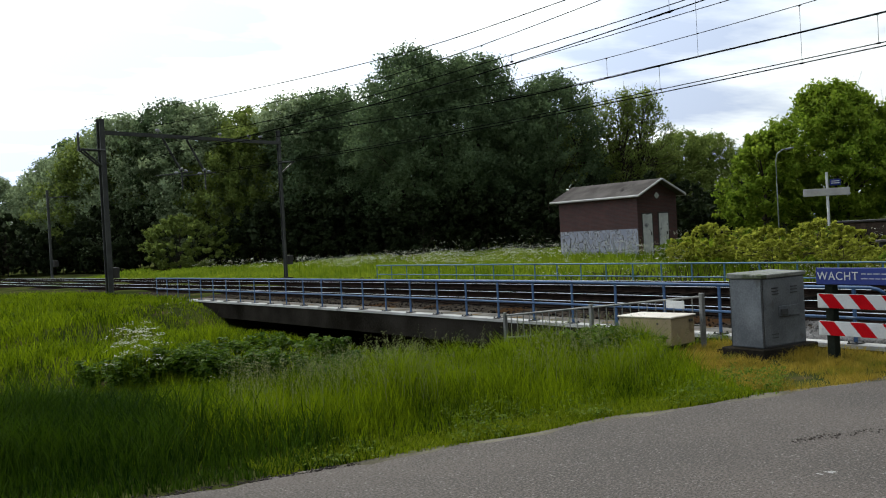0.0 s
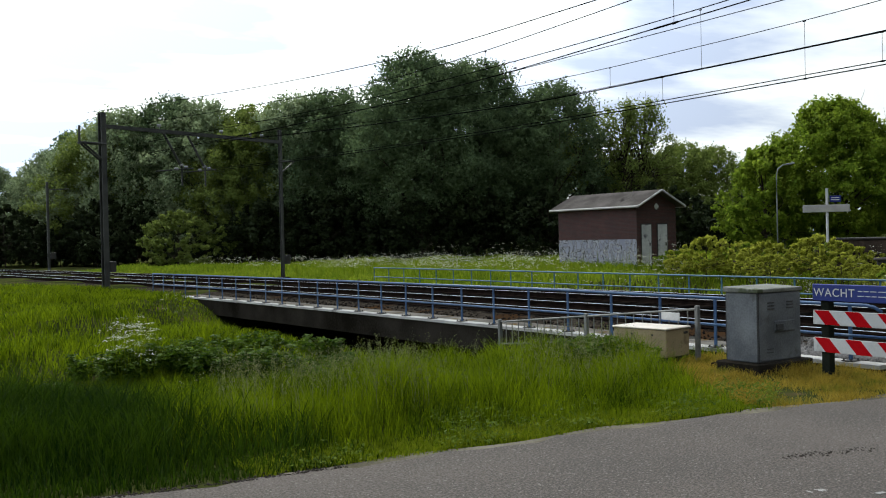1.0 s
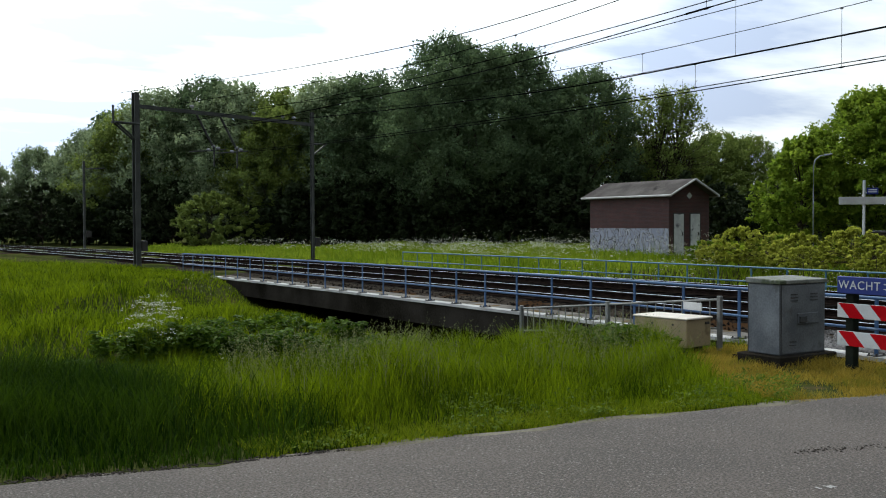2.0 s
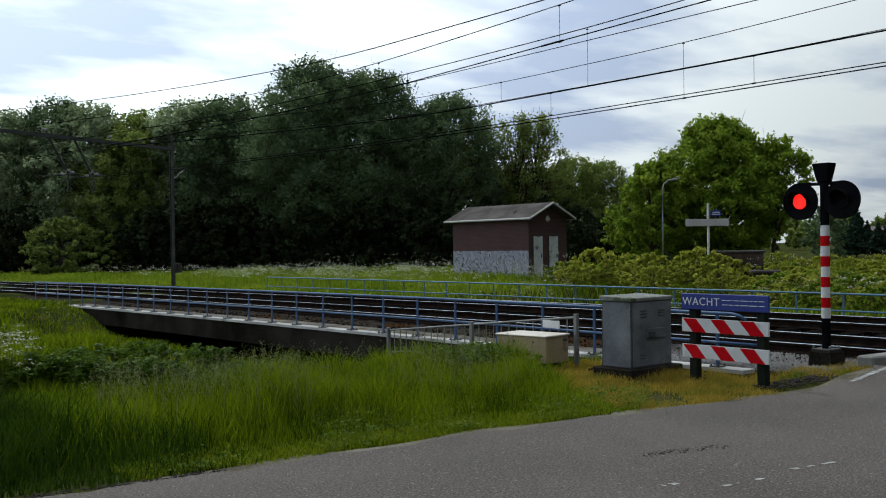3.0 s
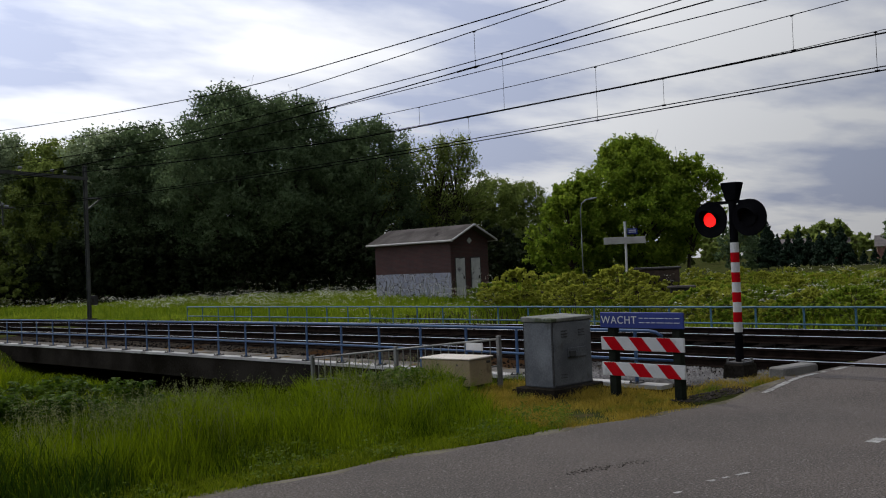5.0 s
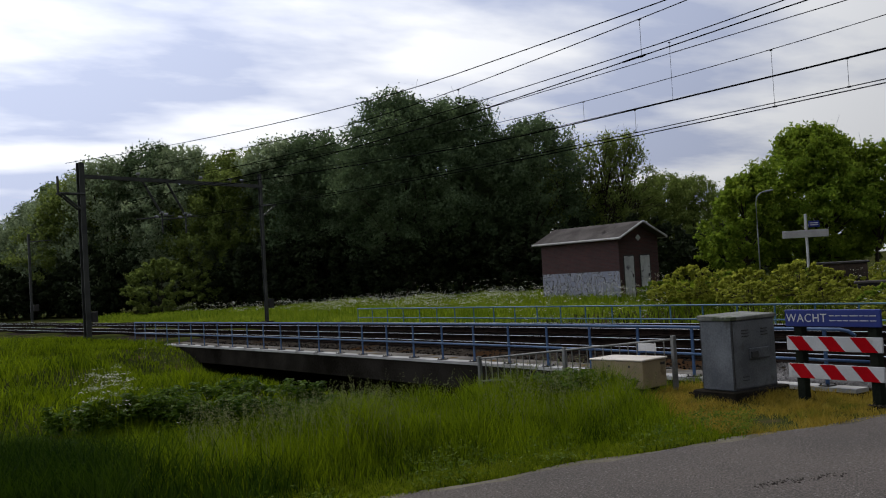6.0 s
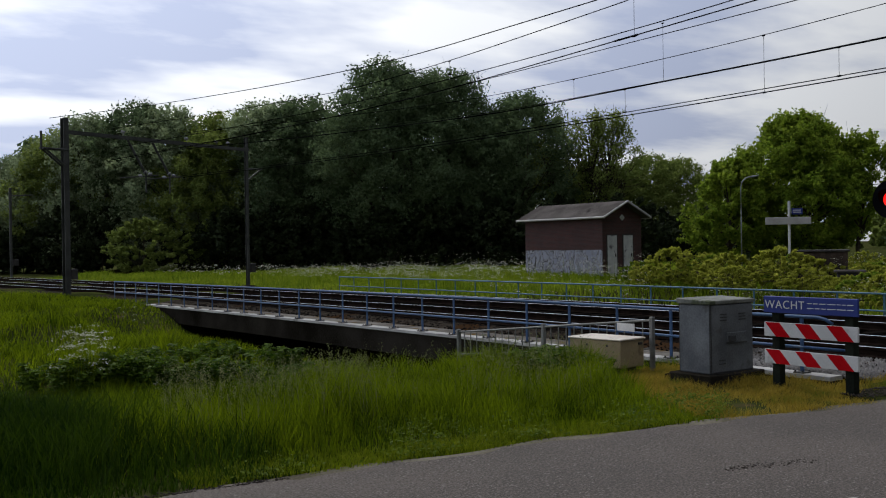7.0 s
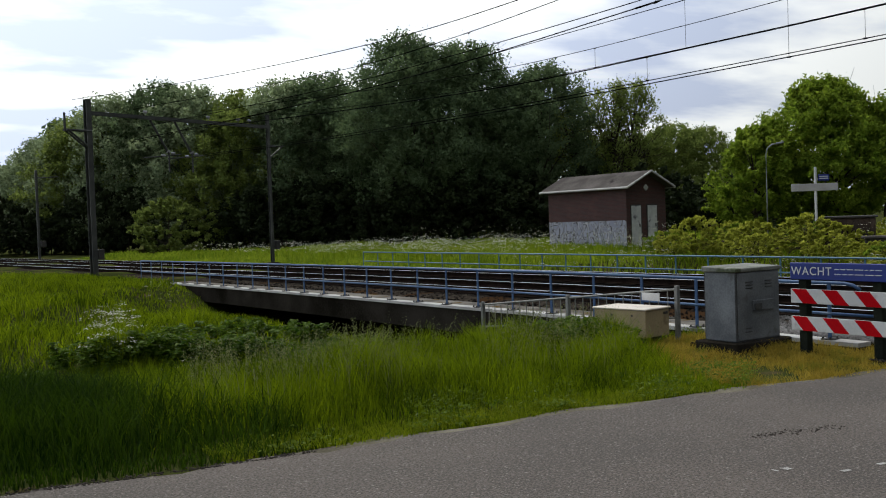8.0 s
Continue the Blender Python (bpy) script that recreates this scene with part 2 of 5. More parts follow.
M = {
    "asphalt": surface("asphalt", (0.042, 0.034, 0.028), (0.099, 0.081, 0.069), 0.5, 0.93, 0, 0.9, 60, ((0.19, 0.17, 0.15), 48, 0.01), grain=2.4),
    "crumb": surface("crumb", (0.030, 0.026, 0.022), (0.06, 0.052, 0.045), 5, 0.95, 0, 0.3, 40),
    "soil": surface("soil", (0.035, 0.032, 0.018), (0.09, 0.075, 0.045), 0.8, 0.95, 0, 0.6, 14),
    "verge": surface("verge", (0.022, 0.028, 0.008), (0.055, 0.060, 0.018), 0.6, 0.96, 0, 0.5, 9, ((0.075, 0.055, 0.030), 1.3, 0.03)),
    "sand": surface("sand", (0.07, 0.062, 0.042), (0.20, 0.18, 0.14), 1.5, 0.95, 0, 0.5, 40),
    "concrete": surface("concrete", (0.28, 0.27, 0.25), (0.46, 0.45, 0.42), 1.2, 0.85, 0, 0.3, 40, ((0.12, 0.12, 0.10), 1.1, -0.02)),
    "walkway": surface("walkway", (0.085, 0.078, 0.070), (0.17, 0.158, 0.142), 2.2, 0.95, 0, 0.6, 30, ((0.090, 0.058, 0.020), 2.4, 0.05)),
    "concrete_mid": surface("concrete_mid", (0.13, 0.125, 0.115), (0.23, 0.22, 0.20), 1.2, 0.9, 0, 0.3, 40),
    # near-black for concrete: shade on the bridge's side and underside is in the colour
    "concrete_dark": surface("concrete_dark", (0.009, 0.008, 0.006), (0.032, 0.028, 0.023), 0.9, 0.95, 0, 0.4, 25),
    "ballast": surface("ballast", (0.012, 0.010, 0.008), (0.050, 0.042, 0.034), 6.0, 1.0, 0, 1.0, 22, ((0.034, 0.019, 0.010), 0.6, 0.07)),
    # oil tone pushed to near-black: shade between the rails is in it
    "ballast_oily": surface("ballast_oily", (0.003, 0.003, 0.003), (0.012, 0.011, 0.010), 6.0, 1.0, 0, 1.0, 22),
    "stone": surface("stone", (0.05, 0.047, 0.045), (0.24, 0.23, 0.225), 0.7, 0.95, 0, 0.3, 30),
    # stones and sleepers: dirt plus the shade of the tracks in the colour
    "stone_dirty": surface("stone_dirty", (0.005, 0.0045, 0.004), (0.018, 0.015, 0.013), 0.7, 1.0, 0, 0.3, 30),
    "sleeper": surface("sleeper", (0.004, 0.004, 0.0035), (0.013, 0.011, 0.010), 4, 1.0, 0, 0.3, 40),
    "rail_steel": surface("rail_steel", (0.008, 0.006, 0.005), (0.020, 0.014, 0.011), 6, 0.96, 0.0, 0.2, 60),
    "rail_top": surface("rail_top", (0.42, 0.43, 0.44), (0.56, 0.57, 0.58), 3, 0.30, 1.0, 0.02, 60),
    "rail_blue": surface("rail_blue", (0.014, 0.046, 0.12), (0.045, 0.098, 0.19), 2.5, 0.62, 0.0, 0.1, 40, ((0.15, 0.19, 0.23), 2.2, -0.05)),
    "rail_green": surface("rail_green", (0.020, 0.075, 0.105), (0.06, 0.145, 0.18), 2.5, 0.55, 0.0, 0.1, 40, ((0.18, 0.24, 0.27), 2.2, -0.05)),
    "galvanised": surface("galvanised", (0.10, 0.10, 0.095), (0.20, 0.20, 0.185), 5, 0.6, 0.3, 0.1, 50),
    "mast_steel": surface("mast_steel", (0.030, 0.032, 0.030), (0.07, 0.072, 0.066), 1.5, 0.6, 0.2, 0.15, 30),
    "insulator": surface("insulator", (0.16, 0.165, 0.17), (0.26, 0.26, 0.27), 5, 0.4, 0, 0.0, 30),
    "wire": surface("wire", (0.004, 0.004, 0.004), (0.008, 0.008, 0.008), 3, 1.0, 0.0, 0.0, 30),
    "cabinet_grey": surface("cabinet_grey", (0.068, 0.074, 0.080), (0.145, 0.153, 0.160), 2.6, 0.75, 0.0, 0.15, 45, ((0.055, 0.055, 0.05), 3.2, 0.03)),
    "cabinet_lid": surface("cabinet_lid", (0.10, 0.105, 0.085), (0.20, 0.20, 0.18), 3.0, 0.85, 0, 0.3, 45, ((0.05, 0.06, 0.03), 4.0, 0.06)),
    "cabinet_seam": surface("cabinet_seam", (0.03, 0.03, 0.03), (0.05, 0.05, 0.05), 5, 0.8, 0, 0.0, 40),
    "box_beige": surface("box_beige", (0.22, 0.170, 0.092), (0.32, 0.25, 0.14), 2.0, 0.6, 0.0, 0.1, 60, ((0.16, 0.115, 0.06), 3.0, 0.0)),
    # body beige lifted: the glare on the lid is in the colour
    "box_lid": surface("box_lid", (0.52, 0.46, 0.38), (0.62, 0.55, 0.47), 2.0, 0.4, 0.0, 0.05, 60),
    "sign_blue": surface("sign_blue", (0.005, 0.015, 0.125), (0.008, 0.024, 0.165), 2.0, 0.6, 0.0, 0.02, 60),
    "sign_white": surface("sign_white", (0.40, 0.40, 0.39), (0.54, 0.54, 0.52), 2.0, 0.62, 0.0, 0.02, 60, ((0.30, 0.29, 0.27), 3.0, -0.04)),
    "sign_red": surface("sign_red", (0.31, 0.004, 0.008), (0.40, 0.008, 0.012), 2.0, 0.95, 0.0, 0.02, 60),
    "road_paint": surface("road_paint", (0.17, 0.165, 0.155), (0.36, 0.35, 0.33), 9.0, 0.9, 0.0, 0.2, 60),
    "post_green": surface("post_green", (0.008, 0.010, 0.008), (0.020, 0.023, 0.017), 3.0, 0.96, 0.0, 0.2, 40),
    "black": surface("black", (0.003, 0.003, 0.004), (0.008, 0.008, 0.009), 3.0, 0.95, 0.0, 0.05, 60),
    "dark_metal": surface("dark_metal", (0.02, 0.02, 0.02), (0.05, 0.045, 0.04), 3.0, 0.7, 0.2, 0.1, 60),
    "brick": brickwork("brick", (0.060, 0.018, 0.014), (0.038, 0.013, 0.011), (0.05, 0.04, 0.036)),
    "roof": surface("roof", (0.060, 0.054, 0.050), (0.115, 0.104, 0.097), 0.8, 0.96, 0, 0.3, 20, ((0.035, 0.032, 0.030), 1.3, 0.0)),
    "roof_edge": surface("roof_edge", (0.30, 0.29, 0.27), (0.42, 0.41, 0.39), 2, 0.7, 0, 0.1, 30),
    "door_paint": surface("door_paint", (0.30, 0.31, 0.30), (0.46, 0.47, 0.45), 2.2, 0.7, 0, 0.1, 30, ((0.10, 0.10, 0.11), 2.6, 0.02)),
    "graffiti": scribbled("graffiti"),
    "bark": surface("bark", (0.030, 0.024, 0.018), (0.075, 0.062, 0.05), 3, 0.95, 0, 0.8, 14),
    "brown_wood": surface("brown_wood", (0.022, 0.014, 0.010), (0.055, 0.036, 0.025), 2.0, 0.9, 0, 0.3, 30, island=0.2),
    "lamp_grey": surface("lamp_grey", (0.17, 0.18, 0.17), (0.25, 0.26, 0.25), 3, 0.5, 0.3, 0.05, 40),
    "water": surface("water", (0.012, 0.014, 0.010), (0.02, 0.022, 0.015), 0.8, 0.08, 0, 0.1, 6),
    "house_wall": surface("house_wall", (0.16, 0.08, 0.06), (0.24, 0.13, 0.10), 1.0, 0.9, 0, 0.1, 12),
    "house_roof": surface("house_roof", (0.07, 0.06, 0.06), (0.13, 0.11, 0.10), 1.0, 0.8, 0, 0.1, 12),
    "grass": leafy("grass", (0.014, 0.036, 0.001), (0.205, 0.270, 0.007), 1.0, 0.5),
    "grass_sedge": leafy("grass_sedge", (0.005, 0.018, 0.001), (0.055, 0.100, 0.005), 0.9, 0.3),
    "grass_far": leafy("grass_far", (0.085, 0.145, 0.007), (0.235, 0.295, 0.024), 0.2, 0.58),
    "grass_dry": leafy("grass_dry", (0.17, 0.125, 0.012), (0.40, 0.29, 0.045), 1.6, 0.45, (0.085, 0.13, 0.010)),
    "grass_edge": leafy("grass_edge", (0.075, 0.110, 0.004), (0.23, 0.265, 0.014), 1.4, 0.5),
    "herb": leafy("herb", (0.045, 0.085, 0.006), (0.15, 0.20, 0.020), 1.2, 0.45),
    "seed_head": leafy("seed_head", (0.085, 0.10, 0.035), (0.20, 0.21, 0.09), 0.9, 0.4),
    "petal": leafy("petal", (0.38, 0.38, 0.28), (0.62, 0.62, 0.50), 0.9, 0.3),
    "leaf_dark": leafy("leaf_dark", (0.058, 0.092, 0.042), (0.150, 0.205, 0.095), 0.3, 0.55),
    # crown green cut down: shade at the wood's foot is in this tone
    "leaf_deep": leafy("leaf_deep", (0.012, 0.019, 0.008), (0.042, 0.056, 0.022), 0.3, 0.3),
    "leaf_mid": leafy("leaf_mid", (0.10, 0.140, 0.030), (0.235, 0.285, 0.070), 0.3, 0.6),
    "leaf_light": leafy("leaf_light", (0.10, 0.165, 0.014), (0.255, 0.330, 0.036), 0.3, 0.62),
    # greyed and lifted: the haze over the left trees is in the colour
    "leaf_pale": leafy("leaf_pale", (0.140, 0.185, 0.095), (0.300, 0.360, 0.200), 0.3, 0.58),
    "leaf_shrub": leafy("leaf_shrub", (0.18, 0.21, 0.017), (0.41, 0.42, 0.068), 0.5, 0.6),
    "leaf_weed": leafy("leaf_weed", (0.020, 0.050, 0.004), (0.095, 0.150, 0.012), 0.8, 0.4),
    "leaf_conifer": leafy("leaf_conifer", (0.012, 0.026, 0.015), (0.028, 0.048, 0.026), 0.2, 0.1),
    "signal_red": glowing("signal_red", (1.0, 0.006, 0.004), 2.2),
}


# ---- building helpers ----
def obj(name, bm, material, smooth=False):
    me = bpy.data.meshes.new(name)
    bm.normal_update()
    bm.to_mesh(me)
    bm.free()
    if smooth:
        me.shade_smooth()
    for m in (material if isinstance(material, (list, tuple)) else [material]):
        me.materials.append(M[m])
    return new(name, me)


def part(name, bm, material, parent, label="", smooth=False):
    ob = obj(name, bm, material, smooth)
    ob.parent = parent
    if label:
        ob["label"] = label
    return ob


def thing(name, m, label, category, group="", kind=""):
    e = new(name)
    e.empty_display_size = 0.2
    e.matrix_world = m
    return tagged(e, label, category, group, kind)


def again(name, source, parent, m):
    """One more piece on the mesh of source."""
    ob = new(name, source.data)
    ob.parent = parent
    ob.matrix_basis = m
    return ob


def box(bm, x0, x1, y0, y1, z0, z1, bevel=0.0, mat=0):
    vs = [bm.verts.new((x, y, z)) for x in (x0, x1) for y in (y0, y1) for z in (z0, z1)]
    fs = [bm.faces.new([vs[i] for i in q]) for q in ((0, 1, 3, 2), (4, 6, 7, 5), (0, 4, 5, 1), (2, 3, 7, 6), (0, 2, 6, 4), (1, 5, 7, 3))]
    for f in fs:
        f.material_index = mat
    if bevel:
        es = list({e for f in fs for e in f.edges})
        bmesh.ops.bevel(bm, geom=es, offset=bevel, segments=1, profile=0.5, affect="EDGES", material=-1)
    return bm


def tube(bm, p0, p1, r0, r1=None, n=8, cap=True, mat=0):
    p0, p1 = Vector(p0), Vector(p1)
    r1 = r0 if r1 is None else r1
    q = (p1 - p0).to_track_quat("Z", "Y")
    rings = []
    for p, r in ((p0, r0), (p1, r1)):
        rings.append([bm.verts.new(p + q @ Vector((r * math.cos(a), r * math.sin(a), 0))) for a in [2 * math.pi * i / n for i in range(n)]])
    for i in range(n):
        f = bm.faces.new((rings[0][i], rings[0][(i + 1) % n], rings[1][(i + 1) % n], rings[1][i]))
        f.material_index = mat
    if cap:
        bm.faces.new(rings[0][::-1]).material_index = mat
        bm.faces.new(rings[1]).material_index = mat
    return bm


def path_tube(bm, pts, r, n=6):
    pts = [Vector(p) for p in pts]
    rings = []
    for i, p in enumerate(pts):
        d = (pts[min(i + 1, len(pts) - 1)] - pts[max(i - 1, 0)]).normalized()
        q = d.to_track_quat("Z", "Y")
        rings.append([bm.verts.new(p + q @ Vector((r * math.cos(2 * math.pi * k / n), r * math.sin(2 * math.pi * k / n), 0))) for k in range(n)])
    for a, b in zip(rings, rings[1:]):
        for k in range(n):
            bm.faces.new((a[k], a[(k + 1) % n], b[(k + 1) % n], b[k]))
    bm.faces.new(rings[0][::-1]); bm.faces.new(rings[-1])
    return bm


def np_mesh(name, verts, faces, material):
    """A mesh from arrays: verts (N, 3), faces (F, k) of one size."""
    me = bpy.data.meshes.new(name)
    f, k = faces.shape
    me.vertices.add(len(verts)); me.vertices.foreach_set("co", verts.astype(np.float32).ravel())
    me.loops.add(f * k); me.loops.foreach_set("vertex_index", faces.astype(np.int32).ravel())
    me.polygons.add(f); me.polygons.foreach_set("loop_start", np.arange(0, f * k, k, dtype=np.int32))
    me.update(calc_edges=True)
    for m in (material if isinstance(material, (list, tuple)) else [material]):
        me.materials.append(M[m])
    return me


def smooth01(t):
    t = np.clip(t, 0, 1)
    return t * t * (3 - 2 * t)


# ---- the lie of the land ----
def bend(y):
    """How far the line has swung to -x at y."""
    return np.maximum(0, np.asarray(y, float) - 16) ** 2 / 900.0


def rise(y):
    return -np.clip(np.asarray(y, float) - 13, 0, 40) * 0.0050


def road_edge(x):
    return np.interp(x, [-40, -6, 0.3, 1.9, 4.2, 5.7, 7.6, 9.1, 11.0, 13.6, 30, 90], [22, 9.0, 6.62, 6.32, 6.06, 5.96, 5.66, 5.38, 5.42, 5.72, 5.9, 6.5])


def ditch(x, y):
    """Depth below the road: a lowered wet strip, a furrow behind the near bank, and the channel under the bridge."""
    x, y = np.asarray(x, float), np.asarray(y, float)
    d, az = np.hypot(x, y), np.degrees(np.arctan2(x, y))
    channel = (0.82 + 0.5 * smooth01((x - 10.3) / 0.4)) * (1 - smooth01((np.abs(y - 22.0) - 4.6) / 3.6)) * smooth01((x - 5.0) / 3.5) * (1 - smooth01((x - 26) / 8))
    crest = np.interp(az, [8, 26, 36, 46], [9.3, 9.7, 11.4, 12.2])
    back = 14.8 + 9.0 * smooth01((az - 24) / 5)
    furrow = 0.68 * smooth01((d - crest) / 1.7) * (1 - smooth01((d - back) / 2.2)) * smooth01((47 - az) / 6) * smooth01((x + 9) / 8)
    low = 0.30 * smooth01((d - 13) / 2) * (1 - smooth01((d - 19.5) / 4)) * smooth01((46 - az) / 6)
    fence = 0.42 * smooth01((y - 8.6) / 3.0) * (1 - smooth01((y - 15) / 3)) * smooth01((x - 7.8) / 1.2) * (1 - smooth01((x - 10.6) / 0.5))
    return np.maximum(channel, np.maximum(furrow + low, fence))


def land(x, y):
    x, y = np.asarray(x, float), np.asarray(y, float)
    z = -ditch(x, y) + 0.07 * np.sin(x * 0.9 + 1.0) * np.sin(y * 0.7) * smooth01((y - road_edge(x)) / 2.0)
    d = np.hypot(x, y)
    rough = smooth01((d - 12.5) / 2) * (1 - smooth01((d - 30) / 8)) * (1 - smooth01((x - 7.0) / 2.0))
    z = z + 0.10 * rough * (np.sin(d * 1.75 + 1.2 * np.sin(x * 0.8)) + 0.6 * np.sin(x * 2.1 + y * 0.7))
    z = z + rise(y) * 0.8
    z = z - 0.15 * smooth01((x - 10.05) / 0.45) * smooth01((y - 6.2) / 0.5) * (1 - smooth01((y - 31) / 3))
    far = smooth01((x - 19.5) / 3) * smooth01((y - 8) / 4)
    return z - 0.12 * far * (1 - smooth01((x - 26) / 10))


# ---- ground, road, water ----
def build_ground():
    # one sheet, fine near the line and coarse towards the horizon
    xs = np.unique(np.concatenate([np.linspace(-12, 30, 106), np.linspace(30, 110, 41), np.geomspace(110, 2500, 14), -np.geomspace(12, 2500, 22)]))
    ys = np.unique(np.concatenate([np.linspace(-14, 46, 151), np.linspace(46, 150, 45), np.geomspace(150, 2500, 14), -np.geomspace(14, 2500, 16)]))
    X, Y = np.meshgrid(xs, ys, indexing="ij")
    Z = land(X, Y) - 0.02
    n, m = X.shape
    idx = np.arange(n * m).reshape(n, m)
    faces = np.stack([idx[:-1, :-1], idx[1:, :-1], idx[1:, 1:], idx[:-1, 1:]], -1).reshape(-1, 4)
    me = np_mesh("ground", np.stack([X, Y, Z], -1).reshape(-1, 3), faces, "verge")
    me.shade_smooth()
    return tagged(new("ground", me), "grassy dark green verge and meadow ground", "ground", kind="structure")


build_ground()


def road_top(x):
    """The asphalt climbs to the level of the rails."""
    return 0.015 + 0.112 * float(smooth01((x - 10.0) / 1.3))


def strip(name, xs, south, north, z0, z1, material):
    """A slab between two edge lines that run along x; z1 is its height, or gives the height at x."""
    bm = bmesh.new()
    high = z1 if callable(z1) else (lambda x: z1)
    top = [(bm.verts.new((x, south(x), high(x))), bm.verts.new((x, north(x), high(x)))) for x in xs]
    low = [(bm.verts.new((x, south(x), z0)), bm.verts.new((x, north(x), z0))) for x in xs]
    for i in range(len(xs) - 1):
        bm.faces.new((top[i][0], top[i + 1][0], top[i + 1][1], top[i][1]))
        bm.faces.new((low[i][0], low[i + 1][0], top[i + 1][0], top[i][0]))
        bm.faces.new((low[i][1], top[i][1], top[i + 1][1], low[i + 1][1]))
    return obj(name, bm, material)


ROAD_X = [-40, -20, -10, -6, -3, -1] + [i * 0.25 for i in range(0, 45)] + [11.24]
road = tagged(strip("road", ROAD_X, lambda x: -2.2 + min(0.0, x) * 0.2, lambda x: float(road_edge(x)) + 0.05 * math.sin(x * 5.1) + 0.03 * math.sin(x * 13), -0.2, road_top, "asphalt"),
              "worn grey asphalt road leading over the tracks", "road", kind="structure")
tagged(strip("road_shoulder", [x for x in ROAD_X if x > 2.6], lambda x: float(road_edge(x)) - 0.05, lambda x: float(road_edge(x)) + 0.14 + 0.05 * math.sin(x * 3.7), -0.2, lambda x: road_top(x) * 0.75 - 0.006, "sand"),
       "narrow pale sandy shoulder along the asphalt", "road shoulder", kind="structure")
tagged(strip("road_far", [19.6, 22, 26, 32, 45, 70], lambda x: -2.2, lambda x: float(road_edge(x)), -0.2, 0.012, "asphalt"),
       "grey asphalt road beyond the tracks", "road", kind="structure")


def road_marks():
    rng = random.Random(4)
    lift = lambda x: (road_top(x) if x < 11.24 else 0.13) + 0.005
    def dash(name, x0, x1, y0, y1, w, worn=0.25):
        bm = bmesh.new()
        n = max(8, int((x1 - x0) * 9))
        for i in range(n):
            if rng.random() < worn:
                continue
            a, b = i / n, (i + 0.92) / n
            xa, xb = x0 + (x1 - x0) * a, x0 + (x1 - x0) * b
            ya, yb = y0 + (y1 - y0) * a, y0 + (y1 - y0) * b
            j = rng.uniform(-0.012, 0.012)
            vs = [bm.verts.new(p) for p in ((xa, ya - w / 2 + j, lift(xa)), (xb, yb - w / 2, lift(xb)), (xb, yb + w / 2, lift(xb)), (xa, ya + w / 2 - j, lift(xa)))]
            bm.faces.new(vs)
        return tagged(obj(name, bm, "road_paint"), "worn white paint dash on the asphalt", "road marking", "road markings", kind="structure")
    dash("road_marking", 8.18, 9.6, 3.18, 3.17, 0.10, 0.12)
    dash("road_marking", 10.35, 13.2, 5.31, 5.22, 0.07)
    dash("road_marking", 5.10, 5.24, 3.80, 3.77, 0.05, 0.35)
    dash("road_marking", 6.15, 6.72, 3.49, 3.38, 0.03, 0.55)
    dash("road_marking", 5.25, 5.85, 3.55, 3.46, 0.03, 0.6)


road_marks()


def road_wear():
    """Crumbled dark patches: low rough lumps of broken asphalt."""
    rng = np.random.default_rng(12)
    n = 1500
    k = rng.random(n)
    x = np.where(k < 0.07, 5.75 + rng.random(n) * 0.75, np.where(k < 0.55, 0.6 + rng.random(n) * 2.6, 9.4 + rng.random(n) * 1.5))
    y = np.where(k < 0.07, 4.50 - (x - 5.7) * 0.28 + rng.normal(size=n) * 0.035, np.where(k < 0.55, road_edge(x) - 0.02 + np.abs(rng.normal(size=n)) * 0.05, 5.62 + rng.random(n) * 0.35))
    s = (0.004 + 0.010 * rng.random((n, 1, 1)) ** 2) * np.where(k > 0.55, 1.9, 1.0)[:, None, None]
    base = np.array([[1, 0, 0], [-1, 0, 0], [0, 1, 0], [0, -1, 0], [0, 0, 0.6], [0, 0, -0.6]], float)
    tri = np.array([[0, 2, 4], [2, 1, 4], [1, 3, 4], [3, 0, 4], [2, 0, 5], [1, 2, 5], [3, 1, 5], [0, 3, 5]])
    v = base[None] * s * (0.6 + 0.8 * rng.random((n, 6, 3))) + np.stack([x, y, np.full(n, 0.017)], -1)[:, None, :]
    f = (tri[None] + 6 * np.arange(n)[:, None, None]).reshape(-1, 3)
    tagged(new("asphalt_crumbs", np_mesh("asphalt_crumbs", v.reshape(-1, 3), f, "crumb")), "dark crumbs of broken asphalt and soil", "crumbs", kind="stuff")


road_wear()


def build_water():
    bm = bmesh.new()
    bm.faces.new([bm.verts.new(p) for p in ((-14, 14, -0.95), (26, 14, -0.95), (26, 31, -0.95), (-14, 31, -0.95))])
    return tagged(obj("water", bm, "water"), "still dark ditch water under the bridge", "water", kind="structure")


build_water()


# ---- the line: bridge, ballast, tracks ----
def along(y0, y1, step):
    n = max(1, round((y1 - y0) / step))
    return [y0 + (y1 - y0) * i / n for i in range(n + 1)]


def sweep(bm, profile, ys, x_at=0.0, mat=0, close=True):
    """Sweep a profile of (x, z) along the bending line."""
    rings = []
    for y in ys:
        rings.append([bm.verts.new((x_at + x - float(bend(y)), y, z + float(rise(y)))) for x, z in profile])
    k = len(profile)
    for a, b in zip(rings, rings[1:]):
        for i in range(k if close else k - 1):
            f = bm.faces.new((a[i], b[i], b[(i + 1) % k], a[(i + 1) % k]))
            f.material_index = mat
    if close:
        bm.faces.new(rings[0]); bm.faces.new(rings[-1][::-1])
    return bm


